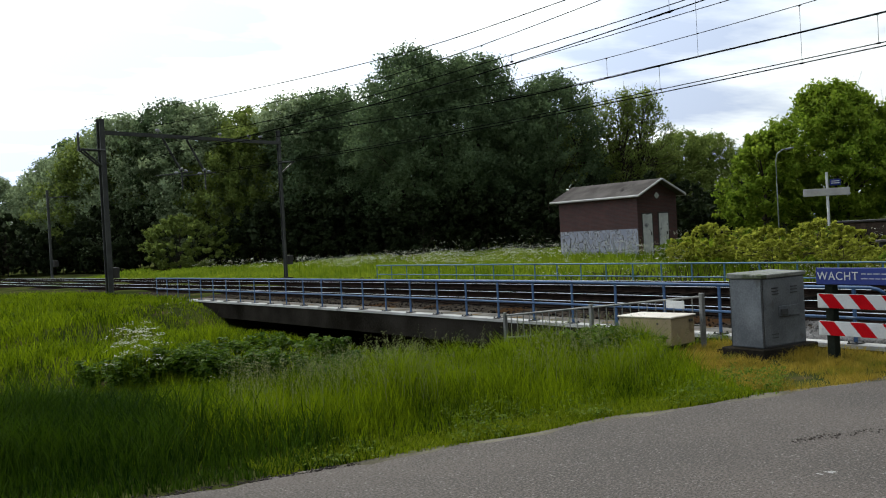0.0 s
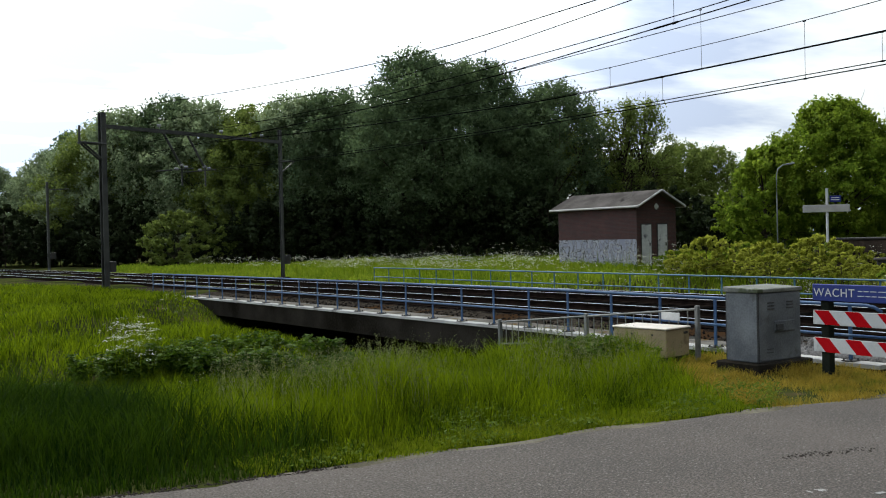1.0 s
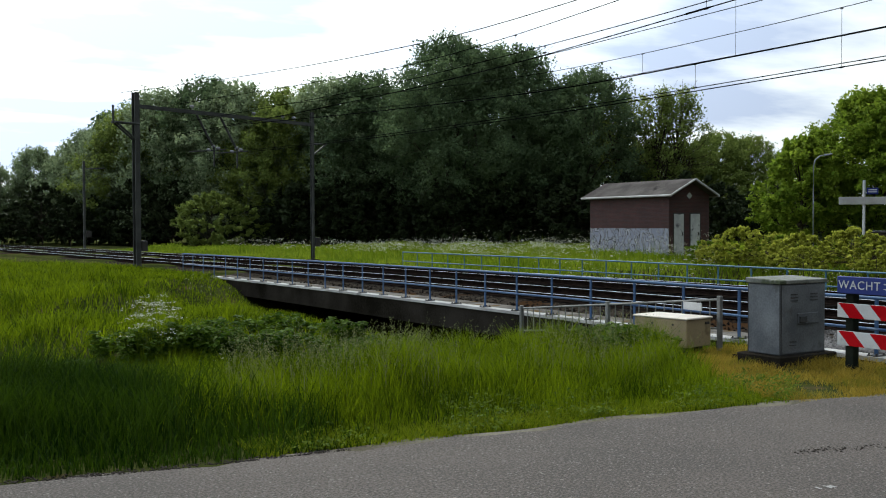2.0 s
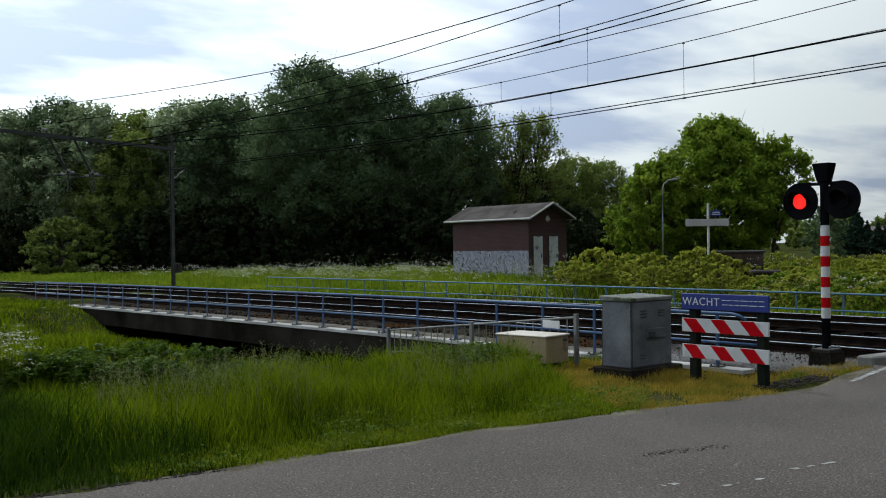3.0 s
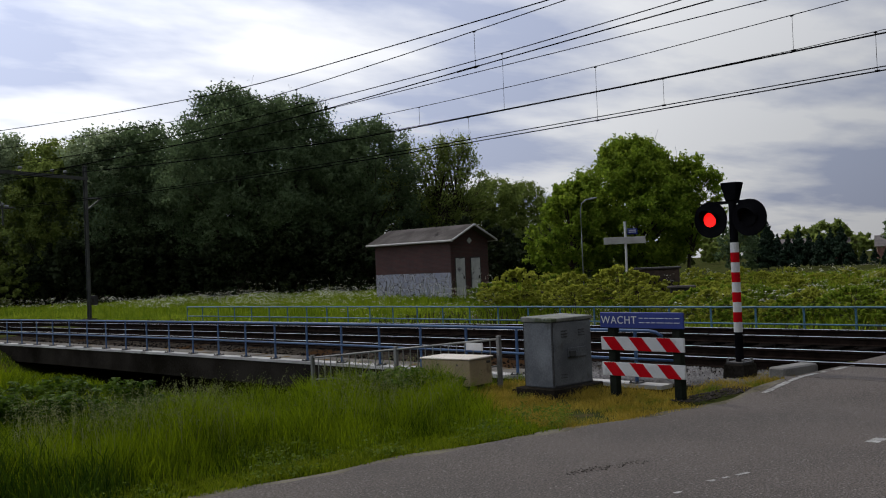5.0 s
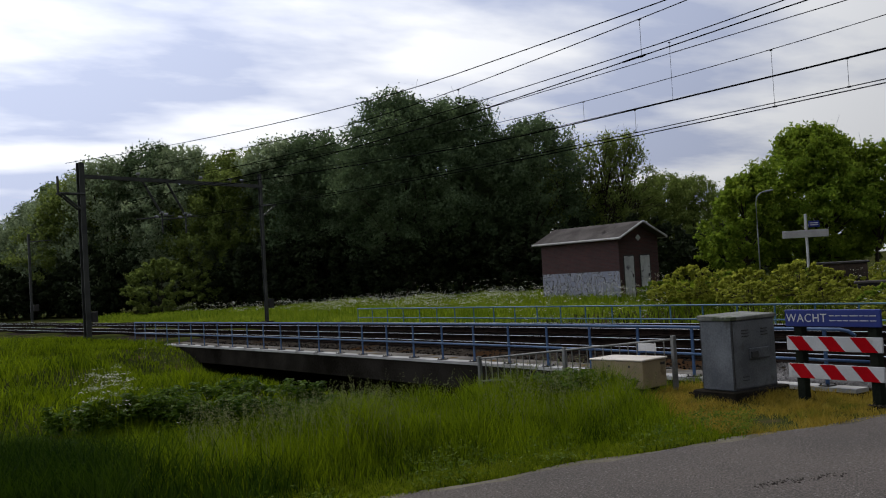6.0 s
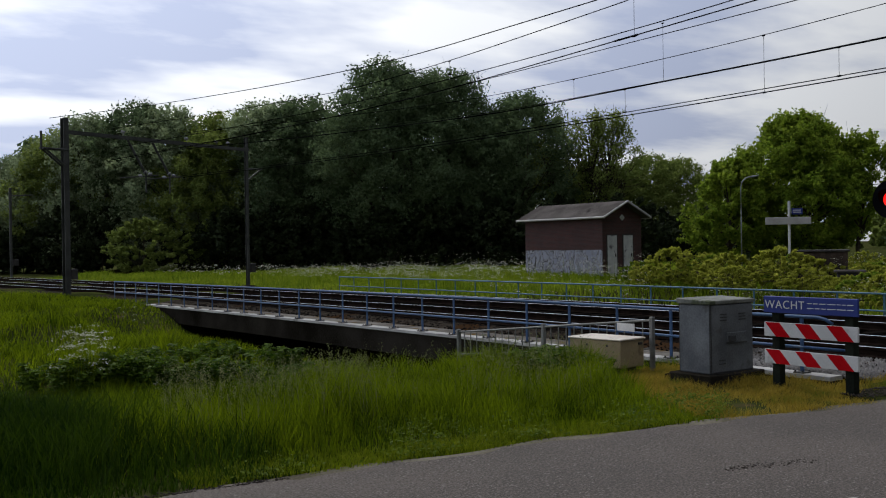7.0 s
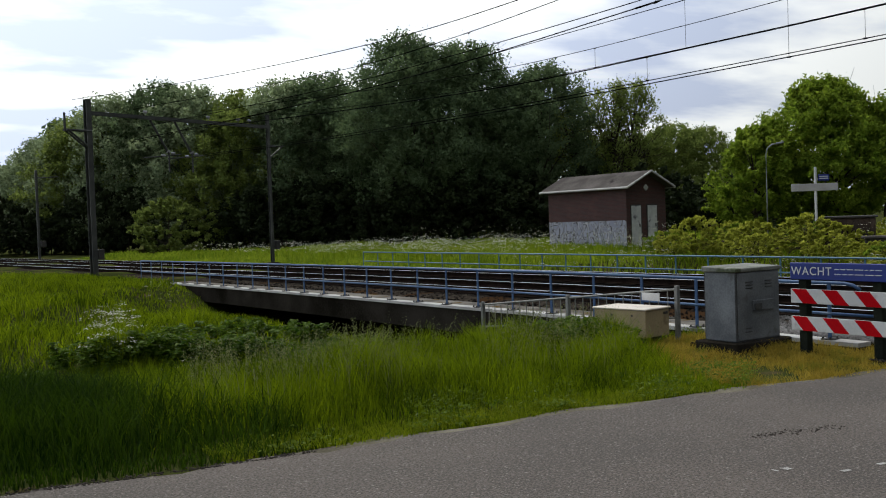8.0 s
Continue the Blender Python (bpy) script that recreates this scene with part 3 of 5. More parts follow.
def build_bridge():
    th = thing("bridge", pose(0, 0, 0), "weathered grey concrete railway bridge over a ditch", "bridge")
    ys = along(6.84, 32.25, 1.2)
    part("edge_beam", sweep(bmesh.new(), [(10.60, -0.50), (10.60, -0.05), (10.98, -0.05), (10.98, -0.50)], ys), "concrete_dark", th, "dark concrete edge beam, shade in its near-black colour")
    part("coping", sweep(bmesh.new(), [(10.56, -0.05), (10.56, 0.0), (10.82, 0.0), (10.82, -0.05)], ys), "concrete", th, "pale concrete coping along the beam")
    part("edge_beam", sweep(bmesh.new(), [(18.9, -0.7), (18.9, -0.17), (19.4, -0.17), (19.4, -0.7)], along(5.8, 33, 1.2)), "concrete_mid", th)
    part("walkway", sweep(bmesh.new(), [(10.82, -0.2), (10.82, -0.022), (11.42, -0.012), (11.42, -0.2)], along(6.9, 32.2, 1.2)), "walkway", th, "grey concrete walkway spotted with dry moss")
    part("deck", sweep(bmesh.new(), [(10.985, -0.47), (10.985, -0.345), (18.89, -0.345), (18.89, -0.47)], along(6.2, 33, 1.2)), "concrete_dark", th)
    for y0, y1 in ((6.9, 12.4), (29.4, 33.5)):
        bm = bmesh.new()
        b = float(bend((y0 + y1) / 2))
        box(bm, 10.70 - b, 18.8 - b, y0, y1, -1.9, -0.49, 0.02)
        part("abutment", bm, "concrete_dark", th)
    bm = bmesh.new()
    box(bm, 9.2, 10.6, 7.95, 8.2, -0.4, 0.03, 0.015)
    part("wing_wall", bm, "concrete_dark", th)


build_bridge()
tagged(obj("ballast", sweep(bmesh.new(), [(11.0, -0.34), (11.0, -0.06), (11.4, -0.03), (12.0, 0.02), (12.35, 0.02), (12.35, -0.34)], along(6.25, 130, 1.0)), "ballast"),
       "rusty brown crushed stone ballast shoulder", "ballast", kind="structure")
tagged(obj("ballast_bed", sweep(bmesh.new(), [(12.352, -0.34), (12.352, -0.01), (12.6, -0.045), (18.4, -0.045), (18.88, -0.18), (18.88, -0.34)], along(6.25, 130, 1.0)), "ballast_oily"),
       "dark oily crushed stone under the tracks, rail shade in its colour", "ballast", kind="structure")
tagged(obj("ballast_bank", sweep(bmesh.new(), [(9.2, -0.5), (10.9, -0.06), (11.2, -0.07), (19.0, -0.2), (21.0, -0.6)], along(31.6, 130, 2.0)), "ballast"),
       "low embankment of grey ballast beyond the bridge", "embankment", kind="structure")

TRACKS = (13.35, 17.1)
GAUGE = 1.435


def build_track(cx):
    th = thing("railway_track", pose(0, 0, 0), "rusty steel rails on concrete sleepers in ballast", "railway track", "railway tracks")
    ys = along(-20, 16, 4) + along(17, 130, 2.0)
    for s in (-1, 1):
        x = cx + s * (GAUGE / 2 + 0.036)
        prof = [(-0.07, 0.02), (0.07, 0.02), (0.07, 0.032), (0.012, 0.05), (0.012, 0.115), (0.036, 0.125), (0.036, 0.160), (-0.036, 0.160), (-0.036, 0.125), (-0.012, 0.115), (-0.012, 0.05), (-0.07, 0.032)]
        r = part("rail", sweep(bmesh.new(), prof, ys, x), "rail_steel", th)
        part("running_surface", sweep(bmesh.new(), [(-0.020, 0.1602), (0.020, 0.1602), (0.018, 0.1635), (0.0, 0.1655), (-0.018, 0.1635)], ys, x), "rail_top", r, "bright worn top of the rail")
    bm = bmesh.new()
    box(bm, -1.25, 1.25, -0.125, 0.125, -0.12, 0.022, 0.02)
    first = part("sleeper", bm, "sleeper", th)
    y, k = 6.5, 0
    while y < 82:
        s = first if k == 0 else again("sleeper", first, th, Matrix())
        s.matrix_basis = pose(cx - float(bend(y)), y, float(rise(y)), 0, 0, math.degrees(math.atan(max(0, y - 16) / 450)))
        y, k = y + 0.62, k + 1


for c in TRACKS:
    build_track(c)


def build_crossing():
    th = thing("level_crossing_deck", pose(0, 0, 0), "grey concrete and asphalt paving between the rails", "crossing deck", kind="structure")
    spans = [(11.25, TRACKS[0] - 0.83), (TRACKS[0] - 0.66, TRACKS[0] + 0.66), (TRACKS[0] + 0.83, TRACKS[1] - 0.83), (TRACKS[1] - 0.66, TRACKS[1] + 0.66), (TRACKS[1] + 0.83, 19.65)]
    for i, (a, b) in enumerate(spans):
        y = -2.4
        while y < 5.2:
            bm = bmesh.new()
            box(bm, a, b, y, min(y + 1.94, 5.70), 0.0, 0.145 if 0 < i < 4 else 0.13, 0.012)
            part("deck_panel", bm, "asphalt", th)
            y += 1.95


build_crossing()


def build_kerb():
    bm = bmesh.new()
    box(bm, -0.42, 0.42, -0.12, 0.12, -0.2, 0.15, 0.02)
    k = tagged(obj("kerb_block", bm, "concrete_mid"), "grey concrete kerb block between the rails", "kerb", "kerb blocks")
    k.matrix_world = pose(12.24, 5.88, 0.0, 0, 0, -6)
    copy_thing(k, pose(TRACKS[1], 5.85, 0.0, 0, 0, -3))


build_kerb()


def loose_stones(seed, n, x0, x1, y0, y1, material, label):
    """Crushed stone lying proud of the ballast near the road and along the bridge."""
    rng = np.random.default_rng(seed)
    y = y0 + (rng.random(n) ** 1.3) * (y1 - y0)
    x = x0 + rng.random(n) * (x1 - x0)
    keep = ~((np.abs(np.abs(x - TRACKS[0]) - 0.75) < 0.1) | (np.abs(np.abs(x - TRACKS[1]) - 0.75) < 0.1))
    x, y = x[keep], y[keep]
    n = len(x)
    base = np.array([[1, 0, 0], [-1, 0, 0], [0, 1, 0], [0, -1, 0], [0, 0, 1], [0, 0, -1]], float)
    tri = np.array([[0, 2, 4], [2, 1, 4], [1, 3, 4], [3, 0, 4], [2, 0, 5], [1, 2, 5], [3, 1, 5], [0, 3, 5]])
    size = 0.018 + 0.022 * rng.random((n, 1, 1))
    v = base[None] * size * (0.6 + 0.8 * rng.random((n, 6, 3)))
    a = rng.random(n) * 6.28
    c, s = np.cos(a)[:, None], np.sin(a)[:, None]
    v = np.stack([v[..., 0] * c - v[..., 1] * s, v[..., 0] * s + v[..., 1] * c, v[..., 2]], -1)
    z = np.interp(x, [10.75, 10.98, 11.5, 12.3, 12.6, 18.4, 18.88], [-0.02, -0.02, -0.02, 0.01, -0.045, -0.045, -0.18]) + rise(y)
    v += np.stack([x - bend(y), y, z + 0.008], -1)[:, None, :]
    f = (tri[None] + 6 * np.arange(n)[:, None, None]).reshape(-1, 3)
    tagged(new("ballast_stones", np_mesh("ballast_stones", v.reshape(-1, 3), f, material)), label, "stones", kind="stuff")


loose_stones(5, 5200, 10.85, 12.5, 6.05, 9.4, "stone", "clean grey crushed stones beside the crossing")
loose_stones(6, 9000, 11.42, 18.7, 6.4, 30, "stone_dirty", "dirty near-black crushed stones on the ballast, track shade in their colour")


# ---- railings ----
def build_railing(name, x, y0, y1, step, zb, h, mid, material, label, fall=1.0):
    th = thing(name, pose(0, 0, 0), label, "railing")
    dz = lambda y: fall * float(rise(y))
    ys = along(y0, y1, 0.8)
    for z, r in ((zb + h, 0.022), (zb + mid, 0.019)):
        pts = [(x - float(bend(y)), y, z + dz(y)) for y in ys]
        if z > zb + mid:
            pts = [(x, y0 - 0.42, z - 0.07), (x, y0 - 0.33, z - 0.02), (x, y0 - 0.22, z)] + pts
        else:
            pts = [(x, y0 - 0.58, z)] + pts
        part("top_rail" if z > zb + mid else "lower_rail", path_tube(bmesh.new(), pts, r, 8), material, th, smooth=True)
    bm = bmesh.new()
    box(bm, -0.010, 0.010, -0.024, 0.024, 0.0, h, 0.003)
    first = part("post", bm, material, th)
    bm = bmesh.new()
    box(bm, -0.09, 0.09, -0.07, 0.07, 0.0, 0.014, 0.003)
    for sx in (-0.07, 0.07):
        for sy in (-0.05, 0.05):
            tube(bm, (sx, sy, 0.014), (sx, sy, 0.035), 0.012, n=6)
    plate = part("base_plate", bm, "dark_metal", first)
    y, k = y0, 0
    while y <= y1 + 0.01:
        p = first if k == 0 else again("post", first, th, Matrix())
        p.matrix_basis = pose(x - float(bend(y)), y, zb + dz(y))
        if k:
            again("base_plate", plate, p, Matrix())
        y, k = y + step, k + 1


build_railing("bridge_railing", 10.68, 7.294, 34.8, 1.0575, 0.002, 0.69, 0.315, "rail_blue", "blue painted steel railing along the bridge edge")
build_railing("far_railing", 19.2, 3.745, 34.0, 1.08, -0.17, 0.675, 0.32, "rail_green", "teal painted steel railing beyond the tracks", 0.0)


def build_bank_fence():
    th = thing("bank_fence", pose(0, 0, 0), "low grey galvanised fence running down the ditch bank", "fence")
    a, b = Vector((9.50, 8.66, 0.64)), Vector((9.50, 12.90, 0.225))
    bm = bmesh.new()
    tube(bm, a, b, 0.015, n=8)
    part("top_rail", bm, "galvanised", th)
    lo = Vector((0, 0, -0.36))
    bm = bmesh.new()
    tube(bm, a + lo, b + lo, 0.015, n=6)
    part("lower_rail", bm, "galvanised", th)
    for i, f in enumerate((0.0, 0.5, 1.0)):
        p = a.lerp(b, f)
        bm = bmesh.new()
        box(bm, p.x - 0.028, p.x + 0.028, p.y - 0.028, p.y + 0.028, p.z - 1.1, p.z + 0.045, 0.005)
        part("post", bm, "galvanised", th)
    first = None
    n = 26
    for i in range(1, n):
        if i == n // 2:
            continue
        p = a.lerp(b, i / n)
        if first is None:
            bm = bmesh.new()
            tube(bm, (0, 0, -0.36), (0, 0, 0), 0.008, n=6)
            first = part("bar", bm, "galvanised", th)
            first.matrix_basis = pose(*p)
        else:
            again("bar", first, th, pose(*p))
    bm = bmesh.new()
    p = a.lerp(b, 0.10)
    box(bm, p.x - 0.045, p.x - 0.035, p.y - 0.16, p.y + 0.16, p.z - 0.12, p.z - 0.02, 0.002)
    part("plate", bm, "sign_white", th, "small blank white plate")


build_bank_fence()


# ---- cabinets beside the line ----
def build_cabinet():
    th = thing("relay_cabinet", pose(9.55, 7.68, 0.0), "grey polyester relay cabinet on a concrete plinth", "cabinet")
    w, d = 0.385, 0.235
    bm = bmesh.new(); box(bm, -w - 0.10, w + 0.12, -d - 0.08, d + 0.08, -0.15, 0.09, 0.012)
    part("plinth", bm, "concrete_dark", th)
    bm = bmesh.new(); box(bm, -w, w, -d, d, 0.09, 0.90, 0.012)
    part("body", bm, "cabinet_grey", th)
    bm = bmesh.new()
    vs = [(-w - 0.02, -d - 0.02, 0.90), (w + 0.02, -d - 0.02, 0.90), (w + 0.02, d + 0.02, 0.90), (-w - 0.02, d + 0.02, 0.90),
          (-w - 0.02, -d - 0.02, 0.945), (w + 0.02, -d - 0.02, 0.945), (w + 0.02, d + 0.02, 0.965), (-w - 0.02, d + 0.02, 0.965)]
    v = [bm.verts.new(p) for p in vs]
    for q in ((0, 3, 2, 1), (4, 5, 6, 7), (0, 1, 5, 4), (1, 2, 6, 5), (2, 3, 7, 6), (3, 0, 4, 7)):
        bm.faces.new([v[i] for i in q])
    bmesh.ops.bevel(bm, geom=bm.edges[:], offset=0.008, segments=1, affect="EDGES")
    part("lid", bm, "cabinet_lid", th, "slightly pitched mossy grey lid")
    bm = bmesh.new(); box(bm, -w + 0.02, w - 0.02, -d - 0.012, -d + 0.001, 0.11, 0.885, 0.004)
    door = part("door", bm, "cabinet_grey", th)
    for x in (-0.17, 0.17):
        for k in range(3):
            bm = bmesh.new(); box(bm, x - 0.06, x + 0.06, -d - 0.020, -d - 0.0115, 0.775 - 0.035 * k, 0.787 - 0.035 * k, 0.002)
            part("vent_louvre", bm, "cabinet_seam", door)
    for z in (0.2, 0.24):
        bm = bmesh.new(); box(bm, -0.25, -0.13, -d - 0.018, -d - 0.0115, z, z + 0.01, 0.002)
        part("vent_louvre", bm, "cabinet_seam", door)
    bm = bmesh.new(); box(bm, -0.12, 0.24, -d - 0.026, -d - 0.011, 0.44, 0.565, 0.006)
    part("lock_plate", bm, "cabinet_grey", door)
    bm = bmesh.new(); box(bm, -0.10, 0.02, -d - 0.045, -d - 0.024, 0.455, 0.53, 0.006)
    part("handle", bm, "cabinet_seam", door)
    bm = bmesh.new(); box(bm, -0.12, 0.24, -d - 0.028, -d - 0.0255, 0.432, 0.44, 0.001)
    part("seam", bm, "cabinet_seam", door)
    for y0, y1 in ((-d + 0.006, -d + 0.014), (d - 0.014, d - 0.006)):
        bm = bmesh.new(); box(bm, -w - 0.003, -w + 0.002, y0, y1, 0.10, 0.89)
        part("seam", bm, "cabinet_seam", th)
    for x0, x1, z0, z1 in ((-w + 0.004, -w + 0.016, 0.10, 0.89), (-w + 0.01, w - 0.01, 0.895, 0.901), (-w + 0.01, w - 0.01, 0.092, 0.104)):
        bm = bmesh.new(); box(bm, x0, x1, -d - 0.004, -d + 0.001, z0, z1)
        part("seam", bm, "cabinet_seam", th)


build_cabinet()


def build_beige_box():
    th = thing("utility_box", pose(9.11, 9.09, -0.06, 0, 0, 8), "beige steel utility box on dark feet with a pale lid", "utility box")
    bm = bmesh.new(); box(bm, -0.245, 0.245, -0.41, 0.41, 0.125, 0.47, 0.01)
    body = part("body", bm, "box_beige", th)
    bm = bmesh.new(); box(bm, -0.26, 0.26, -0.43, 0.43, 0.468, 0.492, 0.008)
    part("lid", bm, "box_lid", th, "pale lid, glare from above in its colour")
    for x in (-0.14, 0.14):
        for y in (-0.28, 0.28):
            bm = bmesh.new(); box(bm, x - 0.05, x + 0.05, y - 0.05, y + 0.05, -0.10, 0.12, 0.006)
            part("foot", bm, "dark_metal", th)
    for y in (-0.2, 0.12):
        bm = bmesh.new(); tube(bm, (-0.24, y, 0.40), (-0.252, y, 0.40), 0.014, n=8)
        part("bolt", bm, "dark_metal", body)
    bm = bmesh.new(); box(bm, 0.12, 0.19, -0.428, -0.408, 0.40, 0.43, 0.003)
    part("latch", bm, "dark_metal", body)


build_beige_box()


# ---- warning sign with striped boards ----
def build_warning_barrier():
    th = thing("warning_barrier", pose(9.5, 6.33, 0.0, 0, 0, 0), "blue wait sign over red and white striped boards", "warning barrier")
    for y in (0.46, -0.44):
        bm = bmesh.new(); box(bm, -0.015, 0.085, y - 0.05, y + 0.05, -0.25, 1.0 if y < 0 else 0.98, 0.006)
        part("post", bm, "post_green", th)
    y0, y1 = 0.595, -0.565
    bm = bmesh.new(); box(bm, -0.045, -0.016, y1, y0, 0.825, 1.012, 0.006)
    panel = part("sign_panel", bm, "sign_blue", th, "blue panel with white lettering")
    # lettering faces -x; text runs towards -y
    def words(text, size, y, z):
        cu = bpy.data.curves.new("lettering", "FONT")
        cu.body, cu.size, cu.extrude = text, size, 0.0015
        cu.align_x, cu.align_y = "LEFT", "CENTER"
        cu.space_character = 1.12
        tmp = bpy.data.objects.new("lettering", cu)
        me = bpy.data.meshes.new_from_object(tmp)
        bpy.data.objects.remove(tmp)
        me.materials.append(M["sign_white"])
        ob = new("lettering", me)
        ob.parent = panel
        ob.matrix_basis = Matrix.Translation((-0.048, y, z)) @ Matrix(((0, 0, -1, 0), (-1, 0, 0, 0), (0, 1, 0, 0), (0, 0, 0, 1)))
    words("WACHT", 0.128, 0.575, 0.917)
    rng = random.Random(3)
    for z in (0.945, 0.893):
        y = 0.03
        while y > y1 + 0.10:
            L = rng.choice((0.04, 0.055, 0.075, 0.10))
            L = min(L, y - (y1 + 0.05))
            bm = bmesh.new(); box(bm, -0.0475, -0.0445, y - L, y, z - 0.0042, z + 0.0042)
            part("lettering_bar", bm, "sign_white", panel)
            y -= L + 0.018
    for zb in (0.562, 0.258):
        bm = bmesh.new(); box(bm, -0.045, -0.016, y1 + 0.005, y0 - 0.005, zb, zb + 0.158, 0.004)
        board = part("board", bm, "sign_white", th)
        n = 3
        L = (y0 - y1 - 0.01)
        for i in range(n):
            # slanted red stripes, leaning down towards -y
            a = y0 - 0.02 - L * (i / n) - 0.0
            w, slant = L / n * 0.48, 0.14
            pts = [(a, zb + 0.158), (a - w, zb + 0.158), (a - w - slant, zb), (a - slant, zb)]
            bm = bmesh.new()
            v = [bm.verts.new((-0.0475, max(p[0], y1 + 0.006), p[1] - 0.001 if p[1] > zb else p[1] + 0.001)) for p in pts]
            u = [bm.verts.new((-0.0445, p.co.y, p.co.z)) for p in v]
            bm.faces.new(v[::-1])
            for k in range(4):
                bm.faces.new((v[k], v[(k + 1) % 4], u[(k + 1) % 4], u[k]))
            bmesh.ops.recalc_face_normals(bm, faces=bm.faces[:])
            part("stripe", bm, "sign_red", board, "reflective red stripe")


build_warning_barrier()


# ---- crossing signal ----
SIGNAL_BLINDS = []


def build_signal():
    th = thing("crossing_signal", pose(11.71, 6.375, 0.0), "black crossing signal with twin red lamps on a banded post", "crossing signal")
    bm = bmesh.new()
    v = [bm.verts.new(p) for p in ((-0.20, -0.18, -0.3), (0.20, -0.18, -0.3), (0.20, 0.18, -0.3), (-0.20, 0.18, -0.3), (-0.165, -0.15, 0.20), (0.165, -0.15, 0.20), (0.165, 0.15, 0.20), (-0.165, 0.15, 0.20))]
    for q in ((0, 3, 2, 1), (4, 5, 6, 7), (0, 1, 5, 4), (1, 2, 6, 5), (2, 3, 7, 6), (3, 0, 4, 7)):
        bm.faces.new([v[i] for i in q])
    bmesh.ops.bevel(bm, geom=bm.edges[:], offset=0.015, segments=1, affect="EDGES")
    part("foundation", bm, "concrete_dark", th, "mossy dark concrete foundation")
    bm = bmesh.new(); box(bm, -0.14, 0.14, -0.13, 0.13, 0.20, 0.225, 0.004)
    fl = part("flange", bm, "dark_metal", th)
    for sx in (-0.11, 0.11):
        for sy in (-0.11, 0.11):
            bm = bmesh.new(); tube(bm, (sx, sy, 0.22), (sx, sy, 0.265), 0.016, n=6)
            part("bolt", bm, "galvanised", fl)
    bm = bmesh.new(); tube(bm, (0, 0, 0.21), (0, 0, 2.35), 0.054, n=16)
    part("post", bm, "black", th, smooth=False)
    z = 0.615
    for i in range(9):
        bm = bmesh.new(); tube(bm, (0, 0, z), (0, 0, z + 0.132), 0.0565, n=16)
        part("band", bm, "sign_white" if i % 2 == 0 else "sign_red", th, "white band" if i % 2 == 0 else "red band")
        z += 0.132
    bm = bmesh.new(); box(bm, -0.035, 0.035, -0.30, 0.30, 2.32, 2.36, 0.006)
    part("crossarm", bm, "black", th)
    # warning bell in a tapered housing
    bm = bmesh.new()
    v = [bm.verts.new(p) for p in ((-0.06, -0.075, 2.36), (0.06, -0.075, 2.36), (0.06, 0.075, 2.36), (-0.06, 0.075, 2.36), (-0.10, -0.12, 2.60), (0.10, -0.12, 2.60), (0.10, 0.12, 2.60), (-0.10, 0.12, 2.60))]
    for q in ((0, 3, 2, 1), (4, 5, 6, 7), (0, 1, 5, 4), (1, 2, 6, 5), (2, 3, 7, 6), (3, 0, 4, 7)):
        bm.faces.new([v[i] for i in q])
    bmesh.ops.bevel(bm, geom=bm.edges[:], offset=0.01, segments=1, affect="EDGES")
    part("bell_housing", bm, "black", th)
    for side in (1, -1):
        cy, cz = 0.285 * side, 2.12
        bm = bmesh.new()
        tube(bm, (-0.10, cy, cz), (-0.075, cy, cz), 0.242, n=40)
        tube(bm, (-0.075, cy, cz), (0.10, cy, cz), 0.16, 0.10, n=24)
        head = part("lamp_head", bm, "black", th)
        # hood: upper part of a ring that juts out over the lens
        bm = bmesh.new()
        n = 20
        rows = []
        for i in range(n + 1):
            a = radians(-20 + 220 * i / n)
            reach = 0.16 * (0.35 + 0.65 * max(0, math.sin(a)))
            rows.append([bm.verts.new((-0.10 - e * reach, cy + r * math.cos(a), cz + r * math.sin(a))) for r, e in ((0.125, 0), (0.125, 1), (0.119, 1), (0.119, 0))])
        for p, q in zip(rows, rows[1:]):
            for k in range(3):
                bm.faces.new((p[k], q[k], q[k + 1], p[k + 1]))
        part("hood", bm, "black", head)
        bm = bmesh.new(); tube(bm, (-0.108, cy, cz), (-0.100, cy, cz), 0.093, 0.098, n=28)
        part("lens", bm, "signal_red", head, "glowing red lens")
        # added disc: covers the ever-lit lens so that the lamp looks off
        bm = bmesh.new(); tube(bm, (-0.006, 0, 0), (0, 0, 0), 0.112, n=28)
        flash_blind = part("flash_blind", bm, "black", head, "dark round blind added to switch the glow")
        SIGNAL_BLINDS.append((flash_blind, cy, cz, side))


build_signal()


# ---- overhead line ----
def ribbed(bm, x, z, r):
    """A short insulator: a turned body with three ribs."""
    rings = []
    for dx, q in ((0, 0.4), (0.02, 1), (0.04, 1), (0.055, 0.5), (0.075, 1), (0.095, 1), (0.11, 0.5), (0.13, 1), (0.15, 1), (0.17, 0.4)):
        rings.append([bm.verts.new((x + dx, r * q * math.cos(a), z + r * q * math.sin(a))) for a in [2 * math.pi * k / 8 for k in range(8)]])
    for a, b in zip(rings, rings[1:]):
        for k in range(8):
            bm.faces.new((a[k], a[(k + 1) % 8], b[(k + 1) % 8], b[k]))
    return bm


